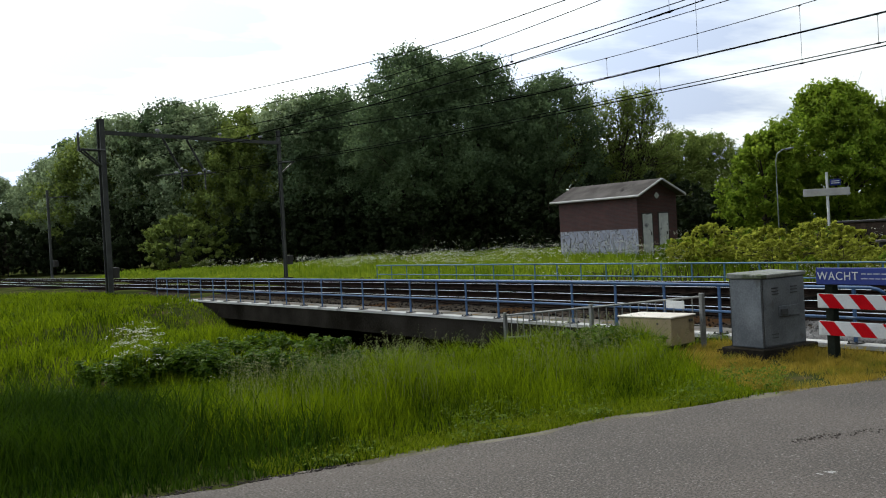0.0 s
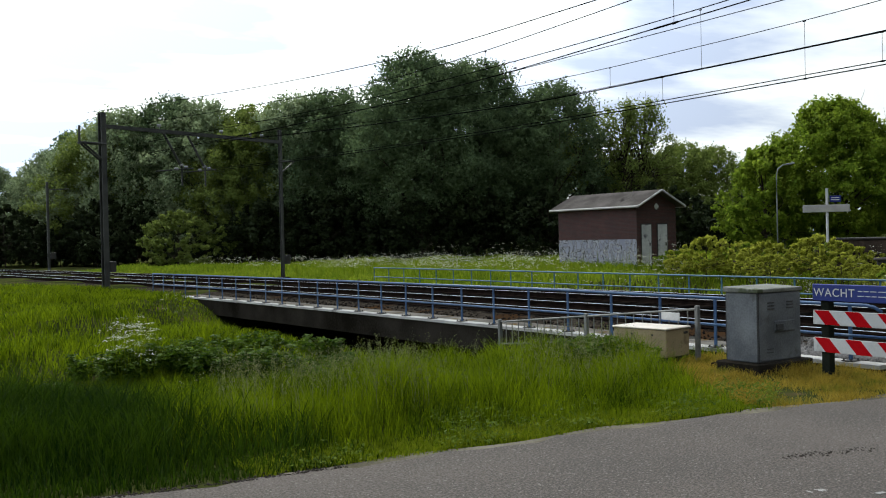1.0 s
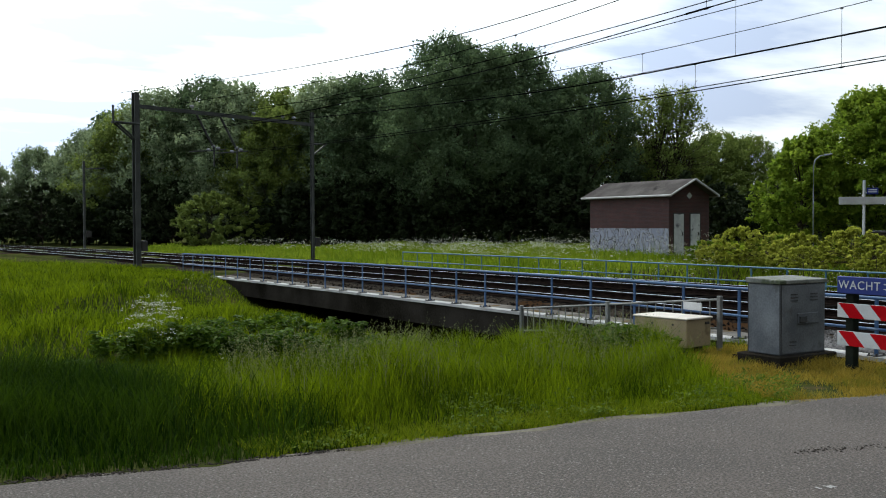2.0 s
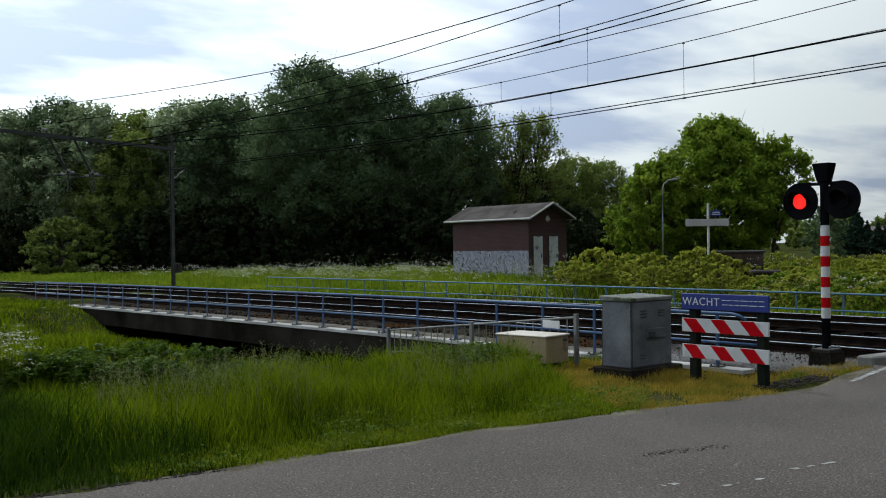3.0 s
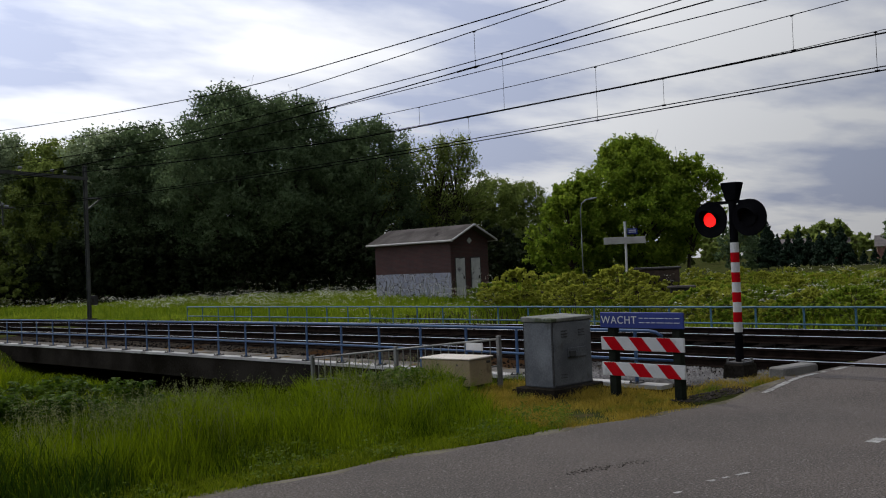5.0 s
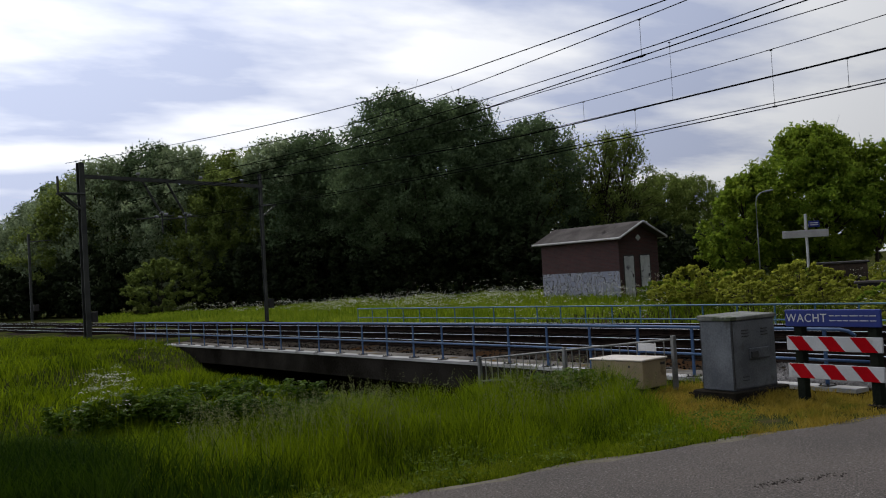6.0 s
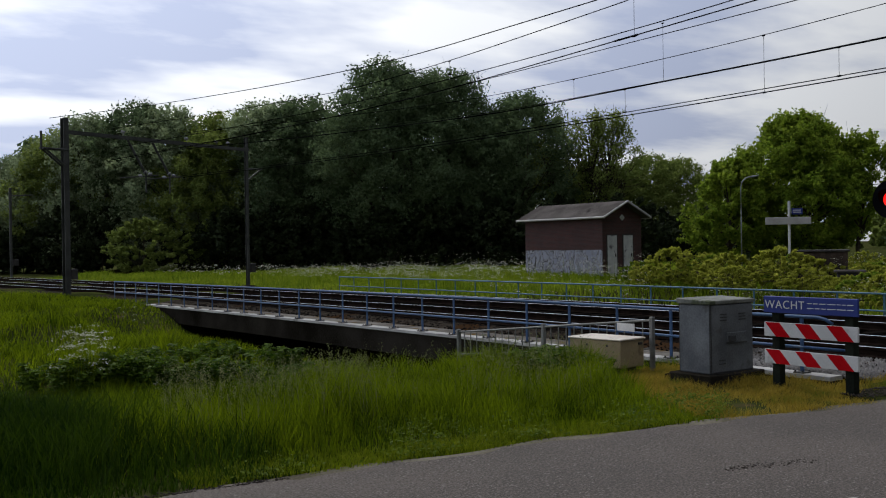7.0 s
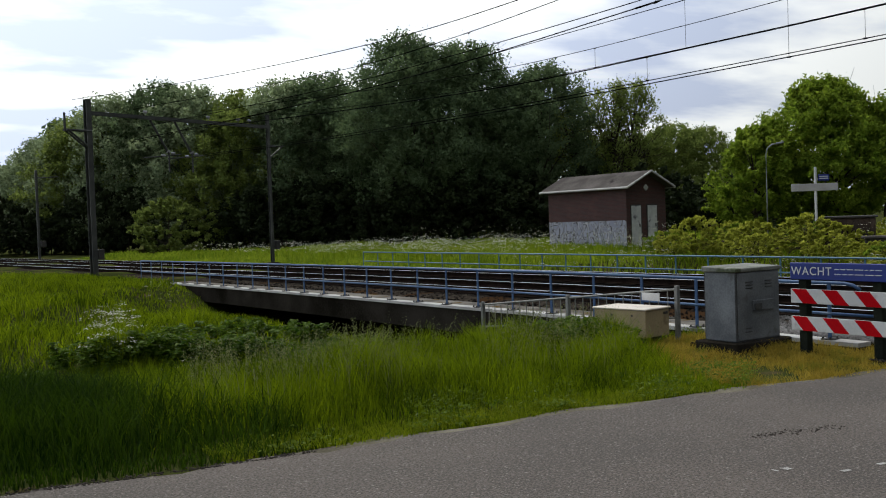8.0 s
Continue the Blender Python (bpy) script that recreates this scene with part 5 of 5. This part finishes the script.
def build_woods():
    rng = random.Random(11)
    wood = "wood beside the line"
    A = build_tree("tree", 1, 15.5, 5.5, 600, 46000, 0.105, "leaf_dark", pose(42.0, 64.0, 0), "tall dark green alder in a dense wood", wood, 0.06)
    B = build_tree("tree", 2, 13.0, 5.0, 470, 36000, 0.105, "leaf_dark", pose(37.0, 73.5, 0, 0, 0, 40), "dark green deciduous tree in a dense wood", wood, 0.06)
    C = build_tree("tree", 3, 11.5, 4.6, 390, 29000, 0.105, "leaf_mid", pose(31.0, 77.5, 0), "mid green deciduous tree in a dense wood", wood, 0.05)
    D = build_tree("tree", 4, 12.4, 3.1, 150, 7500, 0.095, "leaf_mid", pose(57.0, 57.5, 0), "thin-leaved willow with dark limbs showing through", wood, 0.30, 0.20, limbs=90, open_heart=0.45)
    F = build_tree("tree", 6, 12.0, 4.8, 400, 30000, 0.105, "leaf_pale", pose(21.5, 95.0, 0), "pale grey-green tree in a dense wood, haze in its leaf colour", wood, 0.05)
    E = build_tree("tree", 5, 13.0, 4.6, 150, 7500, 0.26, "leaf_dark", pose(24.0, 101.0, 0), "dark green tree deep in the wood", wood, 0.03)

    def stand(k, az, d, s):
        a = radians(az)
        copy_thing(k, pose(d * math.sin(a), d * math.cos(a), -0.1, 0, 0, rng.uniform(0, 360)) @ Matrix.Scale(s, 4))

    # azimuth from +y in degrees, distance, scale, kind
    for az, d, s, k in ((6.2, 106, 0.70, F), (8.6, 106, 0.80, F), (11.2, 101, 0.92, F), (13.8, 95, 1.12, C), (15.2, 92, 1.16, F), (17.6, 90, 1.14, B), (19.6, 87, 1.18, F), (22.2, 86, 1.18, C), (24.4, 84, 1.18, F),
                        (26.6, 83, 1.12, B), (29.4, 80, 0.84, A), (31.8, 77, 1.07, A), (35.4, 78, 1.03, A), (37.5, 80, 0.98, B), (39.4, 78, 1.07, B), (41.4, 80, 0.98, D), (43.6, 80, 1.0, D),
                        (45.6, 84, 0.74, C), (47.0, 86, 0.82, C), (48.6, 88, 0.80, C), (51.0, 100, 0.80, C)):
        stand(k, az, d, s)
    for i in range(19):
        az = 6 + i * 2.1
        stand(E, az, 98 + rng.uniform(-2, 8) + max(0, 18 - az) * 1.0, rng.uniform(0.92, 1.06) * (0.60 if az < 9 else 0.78 if az < 12 else 0.80 if az > 40 else 1.04))
    # undergrowth that closes the wood's foot, shade put into its leaf colour
    shrub = build_tree("shrub", 9, 4.6, 3.0, 120, 6500, 0.14, "leaf_deep", pose(41, 62, 0), "undergrowth shrub at the wood's edge, shade in its dark leaves", "undergrowth", 0.05, 0.05, "shrub")
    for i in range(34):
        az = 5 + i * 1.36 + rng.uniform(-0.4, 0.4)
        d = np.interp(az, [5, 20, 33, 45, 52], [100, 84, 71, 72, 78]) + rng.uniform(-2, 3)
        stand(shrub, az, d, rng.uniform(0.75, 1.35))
    build_tree("willow_bush", 21, 4.2, 3.4, 160, 15000, 0.09, "leaf_mid", pose(23.7, 73.8, 0), "pale grey-green willow bush at the wood's edge", "", 0.05, 0.05, "bush")
    # broad bright tree beyond the crossing
    build_tree("broad_tree", 31, 10.3, 5.1, 760, 62000, 0.115, "leaf_light", pose(57.6, 40.3, 0), "broad bright green tree with a low spreading crown", "", 0.12, 0.28, limbs=60, ragged=0.16)
    build_tree("broad_tree", 32, 7.2, 3.2, 260, 20000, 0.12, "leaf_light", pose(52.6, 42.0, 0), "bright green young tree beside the broad tree", "", 0.08, 0.16, ragged=0.2)
    build_tree("broad_tree", 33, 8.8, 2.4, 120, 8500, 0.12, "leaf_light", pose(59.6, 37.2, 0), "outer limb of light green leaves beside the broad tree", "", 0.42, 0.14)
    # far row beyond the road
    con = build_conifer(41, 9.5, 3.4, pose(108, 57, 0) @ Matrix.Scale(0.6, 4), "dark conifer in a far row")
    for i in range(15):
        stand(con, 61.6 + i * 0.55, 118 + rng.uniform(-5, 5), rng.uniform(0.66, 0.84) * (1.0 if i < 9 else 0.5))
    for az, d, s in ((49.5, 100, 0.42), (51, 96, 0.36), (52.6, 98, 0.40), (53.6, 94, 0.34), (55, 97, 0.30), (60.6, 108, 0.46), (69.5, 112, 0.60), (71, 120, 0.55), (73, 110, 0.7), (76, 118, 0.8), (80, 120, 0.9)):
        stand(E, az, d, s)
    # far low woods on the horizon
    low = build_tree("far_shrub", 10, 4.6, 3.4, 60, 1100, 0.45, "leaf_mid", pose(250, 150, 0), "hazy far shrubbery on the horizon", "far shrubs", 0.05, 0.05, "shrub")
    for i in range(32):
        stand(low, 43 + i * 1.5, 230 + rng.uniform(-20, 40), rng.uniform(1.2, 1.9))
    # shrubs between the hut and the road
    sh = build_tree("bramble_bush", 51, 1.15, 1.35, 130, 6800, 0.052, "leaf_shrub", pose(36.5, 30.5, 0), "yellow-green bramble bush in the verge", "bramble bushes", 0.05, 0.02, "bush")
    sh2 = build_tree("bramble_bush", 52, 1.1, 1.2, 110, 5200, 0.056, "leaf_light", pose(33.0, 27.5, 0), "fresh green bramble bush in the verge", "bramble bushes", 0.05, 0.02, "bush")
    for az, d, s in ((56.6, 33.6, 0.52), (57.5, 33.2, 0.55), (58.4, 33.8, 0.52), (57.0, 32.2, 0.45), (58.0, 32.4, 0.45), (57, 50, 0.9), (58.2, 54, 1.0), (59.5, 48, 0.8), (60.8, 55, 0.95), (62, 50, 0.8), (63.5, 52, 0.9), (65, 48, 0.7), (66.5, 52, 0.8), (68, 46, 0.7), (70, 48, 0.8), (72, 44, 0.7), (55.5, 52, 0.9)):
        stand(sh, az, d, s)
    for i in range(26):
        x, y = 22.2 + rng.uniform(0, 6.5), 8.2 + rng.uniform(0, 9)
        copy_thing(sh2 if rng.random() < 0.6 else sh, pose(x, y, -0.15, 0, 0, rng.uniform(0, 360)) @ Matrix.Scale(rng.uniform(0.45, 0.85), 4))
    for i in range(44):
        az = 46.6 + i * 0.66 + rng.uniform(-0.3, 0.3)
        stand(sh if rng.random() < 0.6 else sh2, az, np.interp(az, [46, 52, 60, 76], [43, 40, 36, 29]) + rng.uniform(-4.0, 4.5), rng.uniform(0.65, 1.35) * (1.0 if az < 56 else 0.66))


build_woods()


def build_nettles():
    """Broad-leaved weeds on leaning stems beside the box and along the bank."""
    rng = np.random.default_rng(61)
    first = []
    for seed in range(2):
        th = thing("nettle_clump", pose(8.45 - 0.5 * seed, 9.55 + 0.9 * seed, float(land(8.45 - 0.5 * seed, 9.55 + 0.9 * seed))), "leafy dark green nettle clump in tall grass", "weeds", "nettle clumps")
        stems, cs = bmesh.new(), []
        for i in range(22):
            a, q = rng.random() * 6.28, 0.38 * math.sqrt(rng.random())
            p = Vector((q * math.cos(a), q * math.sin(a), -0.05))
            t = p + Vector((rng.normal() * 0.07, rng.normal() * 0.07, 0.34 + 0.28 * rng.random()))
            tube(stems, p, t, 0.006, 0.003, n=4, cap=False)
            for k in range(5):
                cs.append(p.lerp(t, 0.35 + 0.16 * k))
        tagged(part("stems", stems, "grass", th), kind="stuff")
        v, f = leaf_cloud(rng, np.array([list(c) for c in cs]), np.full(len(cs), 0.085), 2600, 0.032)
        lv = new("leaves", np_mesh("leaves", v, f, "leaf_weed")); lv.parent = th
        first.append(th)
    for x, y, s in ((8.25, 9.1, 0.85), (8.38, 9.5, 0.9), (8.05, 8.75, 0.7), (8.1, 9.1, 0.8), (8.75, 10.3, 0.95), (8.2, 10.9, 0.9), (8.8, 11.3, 0.85), (7.6, 9.9, 0.8), (8.35, 12.2, 0.9), (7.4, 11.2, 0.8), (8.55, 9.0, 0.65), (6.9, 12.4, 0.8), (5.9, 10.2, 0.6), (4.6, 8.6, 0.55), (3.9, 9.6, 0.6), (8.7, 13.2, 0.9), (7.7, 14.6, 0.9), (6.6, 16.2, 0.95), (5.6, 16.6, 0.9), (3.1, 15.2, 0.8), (3.9, 15.6, 0.9), (4.7, 15.4, 0.85), (5.3, 15.0, 0.9), (6.1, 14.8, 1.0), (6.7, 14.4, 1.0), (7.2, 15.3, 0.95), (2.4, 15.6, 0.7), (8.9, 16.5, 1.0), (8.6, 18.4, 1.0), (9.3, 14.6, 0.9)):
        k = first[int(rng.random() * 2)]
        copy_thing(k, pose(x, y, float(land(x, y)), 0, 0, rng.random() * 360) @ Matrix.Diagonal((1.6 * s, 1.6 * s, 0.85 * s, 1)))


build_nettles()


def blades(rng, x, y, h, w, lean, droop=0.35):
    """Tapered, bent blades of two joints: five corners and three faces each."""
    n = len(x)
    z = land(x, y) - 0.02
    a = rng.random(n) * 2 * np.pi
    side = np.stack([np.cos(a), np.sin(a), np.zeros(n)], -1)
    b = rng.random(n) * 2 * np.pi
    bend_dir = np.stack([np.cos(b), np.sin(b), np.zeros(n)], -1)
    root = np.stack([x, y, z], -1)
    l = (lean * (0.3 + 1.2 * rng.random(n)))[:, None] * h[:, None]
    mid = root + np.array([0, 0, 1.0]) * (h * 0.6)[:, None] + bend_dir * l * 0.35
    tip = root + np.array([0, 0, 1.0]) * (h * (1 - droop * 0.3 * rng.random(n)))[:, None] + bend_dir * l
    w = w[:, None]
    v = np.stack([root - side * w / 2, root + side * w / 2, mid + side * w * 0.4, mid - side * w * 0.4, tip], 1)
    f = (np.array([[0, 1, 2], [0, 2, 3], [3, 2, 4]])[None] + 5 * np.arange(n)[:, None, None]).reshape(-1, 3)
    return v.reshape(-1, 3), f


def wedge(rng, n, d0, d1, az0, az1, power=1.0):
    """Points spread over a fan of ground, evenly by area."""
    d = np.sqrt(d0 ** 2 + (d1 ** 2 - d0 ** 2) * rng.random(n) ** power)
    a = np.radians(az0 + (az1 - az0) * rng.random(n))
    return d * np.sin(a), d * np.cos(a)


def field_noise(x, y, s, o=0.0):
    return 0.5 + 0.25 * (np.sin(x * s + 1.3 + o) * np.cos(y * s * 1.13 - 0.4 + o) + np.sin(x * s * 2.3 - y * s * 1.7 + o * 2) * 0.6 + np.sin((x + y) * s * 0.6 + o) * 0.4)


def build_grass():
    rng = np.random.default_rng(77)

    def on_verge(x, y):
        return (y > road_edge(x) + 0.10 + 0.08 * (1 - smooth01((x - 1.8) / 1.2))) & (x < 10.35 - bend(y)) & ~((x > 8.5) & (x < 10.2) & (y > 7.2) & (y < 9.5))

    dry = lambda x, y: (x > 7.4) & (y < 8.9) & (x - 7.4 > (y - 6.0) * 0.55 - 0.4)
    # near bank, tall
    x, y = wedge(rng, 300000, 5.6, 16, 2, 66, 0.8)
    k = on_verge(x, y) & ~dry(x, y)
    x, y = x[k], y[k]
    edge = smooth01((y - road_edge(x) - 0.30) / 1.3)
    bank = 1 - 0.45 * smooth01((np.hypot(x, y) - np.interp(np.degrees(np.arctan2(x, y)), [8, 26, 36, 46], [9.6, 9.9, 11.6, 12.4])) / 1.4)
    tuft = field_noise(x, y, 1.4) * 0.6 + field_noise(x, y, 4.2, 1.0) * 0.5
    tall = (0.07 + 0.36 * edge) * bank * (0.30 + 1.15 * tuft) * (0.5 + 0.7 * rng.random(len(x)))
    sedge = (x - 2.7) + (y - 7.5) * 0.25 + (field_noise(x, y, 1.1, 5.0) - 0.5) * 1.6 + rng.normal(size=len(x)) * 0.22 < 0.0
    sv, sf = blades(rng, x[sedge], y[sedge], tall[sedge] * 1.2, 0.006 + 0.007 * rng.random(sedge.sum()), np.full(sedge.sum(), 0.45))
    tagged(new("sedge", np_mesh("sedge", sv, sf, "grass_sedge")), "tall dark green sedge on the near bank", "sedge", kind="stuff")
    x, y, tall = x[~sedge], y[~sedge], tall[~sedge]
    v, f = blades(rng, x, y, tall, 0.005 + 0.005 * rng.random(len(x)), np.full(len(x), 0.38))
    tagged(new("tall_grass", np_mesh("tall_grass", v, f, "grass")), "tall lush green grass on the near bank", "grass", kind="stuff")
    # further bank and field
    x, y = wedge(rng, 150000, 16, 46, 2, 44, 1.0)
    k = on_verge(x, y)
    x, y = x[k], y[k]
    h = (0.10 + 0.34 * field_noise(x, y, 0.9, 2.0)) * (0.5 + 0.8 * rng.random(len(x))) * (1 - 0.4 * smooth01((x - 6.5) / 2))
    v, f = blades(rng, x, y, h, 0.014 + 0.016 * rng.random(len(x)), np.full(len(x), 0.55))
    tagged(new("field_grass", np_mesh("field_grass", v, f, "grass")), "rough green grass around the ditch", "grass", kind="stuff")
    # dry sprayed strip round the cabinets
    x, y = wedge(rng, 170000, 8.0, 15, 40, 68, 1.0)
    k = (y > road_edge(x) + 0.04) & (x < 12.6) & (y < 9.2) & dry(x, y) & (y < np.where(x > 10.0, 6.42, 9.2))
    x, y = x[k], y[k]
    k = (field_noise(x, y, 2.6, 1.0) + 0.45 * rng.random(len(x)) > 0.56) & ~((x > 9.3) & (x < 10.6) & (y < 5.95 + 0.1 * np.sin(x * 9)))
    x, y = x[k], y[k]
    v, f = blades(rng, x, y, 0.015 + 0.085 * rng.random(len(x)) ** 2 * (0.5 + field_noise(x, y, 3.7, 2.0)), 0.004 + 0.004 * rng.random(len(x)), np.full(len(x), 0.9))
    tagged(new("dry_grass", np_mesh("dry_grass", v, f, "grass_dry")), "short yellowed grass round the cabinets", "grass", kind="stuff")
    # seed heads over the bank: a thin stalk, and a loose spike of small husks
    x, y = wedge(rng, 3600, 7.4, 13.5, 20, 47, 0.9)
    k = on_verge(x, y) & ~dry(x, y) & (y > road_edge(x) + 1.2) & (field_noise(x, y, 1.1, 6.0) + 0.4 * rng.random(len(x)) > 0.62)
    x, y = x[k], y[k]
    h = 0.36 + 0.26 * rng.random(len(x))
    v, f = blades(rng, x, y, h, np.full(len(x), 0.004), np.full(len(x), 0.22))
    tips = v.reshape(-1, 5, 3)[:, 4]
    m = 9
    p = np.repeat(tips, m, 0) + rng.normal(size=(len(tips) * m, 3)) * np.array([0.012, 0.012, 0.035])
    u, w = rng.normal(size=p.shape), rng.normal(size=p.shape)
    u *= 0.011 / np.linalg.norm(u, axis=1, keepdims=True); w *= 0.006 / np.linalg.norm(w, axis=1, keepdims=True)
    husks = np.stack([p - u, p + u * 0.6 + w, p + u * 0.6 - w], 1).reshape(-1, 3)
    f = np.concatenate([f, np.arange(len(husks)).reshape(-1, 3) + len(v)])
    tagged(new("seed_heads", np_mesh("seed_heads", np.concatenate([v, husks]), f, "seed_head")), "pale grass stalks gone to seed", "grass", kind="stuff")
    # short yellow-green turf along the asphalt
    x, y = wedge(rng, 90000, 6.0, 11.0, 18, 50, 1.0)
    off = y - road_edge(x) + (field_noise(x, y, 2.1, 3.0) - 0.5) * 0.35
    k = (off > 0.10) & (off < 0.62) & (x > 2.6) & (x < 8.4) & (y > road_edge(x) + 0.08)
    x, y = x[k], y[k]
    v, f = blades(rng, x, y, 0.03 + 0.06 * rng.random(len(x)), 0.004 + 0.004 * rng.random(len(x)), np.full(len(x), 0.8))
    tagged(new("verge_turf", np_mesh("verge_turf", v, f, "grass_edge")), "short yellow-green turf beside the asphalt", "grass", kind="stuff")
    # low herbs along the asphalt
    x, y = wedge(rng, 9000, 6.0, 11.5, 24, 52, 1.0)
    off = y - road_edge(x)
    k = (off > 0.12) & (off < 1.5) & (x < 8.2) & (field_noise(x, y, 2.3, 8.0) + 0.35 * rng.random(len(x)) > 0.66)
    x, y = x[k], y[k]
    n = len(x) * 3
    p = np.repeat(np.stack([x, y, land(x, y) + 0.03 + 0.10 * smooth01(off[k]) * rng.random(len(x))], -1), 3, 0) + rng.normal(size=(n, 3)) * np.array([0.03, 0.03, 0.015])
    face = rng.normal(size=(n, 3)) * 0.5 + np.array([0, 0, 1.0])
    u = np.cross(face, rng.normal(size=(n, 3))); u /= np.linalg.norm(u, axis=1, keepdims=True)
    w = np.cross(face, u); w /= np.linalg.norm(w, axis=1, keepdims=True)
    size = 0.010 + 0.014 * rng.random((n, 1))
    v = np.stack([p - u * size, p + w * size * 0.5, p + u * size, p - w * size * 0.5], 1).reshape(-1, 3)
    tagged(new("roadside_herbs", np_mesh("roadside_herbs", v, np.arange(4 * n).reshape(n, 4), "herb")), "low yellow-green broad-leaved herbs beside the asphalt", "herbs", kind="stuff")
    # meadow beyond the tracks
    x, y = wedge(rng, 140000, 20, 75, 5, 78, 0.75)
    k = (x > 19.6 - bend(y)) & (y > 6.6)
    x, y = x[k], y[k]
    d = np.hypot(x, y)
    h = (0.25 + 0.35 * field_noise(x, y, 0.5, 4.0)) * (0.5 + 0.8 * rng.random(len(x))) * smooth01((x - 19.6 + bend(y)) / 6 + 0.25)
    v, f = blades(rng, x, y, h, 0.02 + d * 0.0007, np.full(len(x), 0.5))
    tagged(new("meadow_grass", np_mesh("meadow_grass", v, f, "grass_far")), "yellow-green meadow grass beyond the tracks", "grass", kind="stuff")


build_grass()


def build_cow_parsley():
    """Umbels: thin stalks and flat heads of tiny florets."""
    rng = np.random.default_rng(19)

    def umbels(name, x, y, h, r, florets, label, material="petal"):
        n = len(x)
        z = land(x, y)
        c = np.stack([x, y, z + h], -1)
        p = rng.normal(size=(n, florets, 3)) * np.array([0.5, 0.5, 0.16]) * r[:, None, None] + c[:, None, :]
        p = p.reshape(-1, 3)
        m = len(p)
        a = rng.random(m) * 6.28
        u = np.stack([np.cos(a), np.sin(a), 0.5 * (rng.random(m) - 0.5)], -1)
        w = np.stack([-np.sin(a), np.cos(a), 0.5 * (rng.random(m) - 0.5)], -1)
        s = (np.repeat(r, florets) * 0.16 * (0.6 + 0.8 * rng.random(m)))[:, None]
        v = np.stack([p - u * s, p + w * s, p + u * s, p - w * s], 1).reshape(-1, 3)
        tagged(new(name, np_mesh(name, v, np.arange(4 * m).reshape(m, 4), material)), label, "flowers", kind="stuff")
        sv, sf = blades(rng, x, y, h, 0.006 + r * 0.05, np.full(n, 0.02))
        tagged(new("flower_stalks", np_mesh("flower_stalks", sv, sf, "grass")), "thin green flower stalks", "flower stalks", kind="stuff")

    x, y = wedge(rng, 5200, 36, 62, 14, 47, 1.0)
    k = (x > 21.5 - bend(y)) & ~((x > 33.7) & (y > 34)) & (field_noise(x, y, 0.45, 3.0) + 0.5 * rng.random(len(x)) > 0.62)
    x, y = x[k], y[k]
    x2, y2 = wedge(rng, 1500, 26, 40, 48, 76, 1.0)
    k = (x2 > 22) & (field_noise(x2, y2, 0.6, 1.0) + 0.5 * rng.random(len(x2)) > 0.72)
    x, y = np.concatenate([x, x2[k]]), np.concatenate([y, y2[k]])
    umbels("cow_parsley", x, y, np.where(x > 33.0, 0.95, 0.55) + 0.45 * rng.random(len(x)), 0.09 + 0.09 * rng.random(len(x)), 9, "white cow parsley in flower along the meadow")
    n = 90
    umbels("cow_parsley_clump", 4.2 + rng.normal(size=n) * 0.24, 15.6 + rng.normal(size=n) * 0.30, 0.46 + 0.32 * rng.random(n), 0.055 + 0.04 * rng.random(n), 14, "clump of white cow parsley by the ditch")
    n = 16
    umbels("cow_parsley_clump", 6.35 + rng.normal(size=n) * 0.35, 19.9 + rng.normal(size=n) * 0.3, 0.5 + 0.4 * rng.random(n), 0.03 + 0.03 * rng.random(n), 12, "sparse white cow parsley by the ditch")
    n = 10
    umbels("cow_parsley_clump", 4.5 + rng.normal(size=n) * 0.25, 13.6 + rng.normal(size=n) * 0.3, 0.45 + 0.2 * rng.random(n), 0.03 + 0.02 * rng.random(n), 12, "small clump of white flowers in the grass")


build_cow_parsley()


# ---- what moves: the blinds added to make the lamps flash ----
def motions():
    period, lit, flick = 0.664, 0.36, 1 / 30
    for flash_blind, cy, cz, side in SIGNAL_BLINDS:
        # ahead of the lens it hides the glow; drawn back into the head it frees it
        shut, free = pose(-0.110, cy, cz), pose(-0.085, cy, cz)
        start = 0.665 - (0 if side > 0 else period - lit)
        on = lit if side > 0 else period - lit
        rows = [(0.0, shut)]
        k = 0
        while True:
            a = start + period * k
            b = a + on
            k += 1
            if a < 0.08:
                continue
            if b > 7.9:
                break
            rows += [(a - flick, shut), (a, free), (b, free), (b + flick, shut)] if side > 0 else [(a + flick, shut), (a + 2 * flick, free), (b - 2 * flick, free), (b - flick, shut)]
        rows.append((8.0, shut))
        walk(flash_blind, rows)


motions()
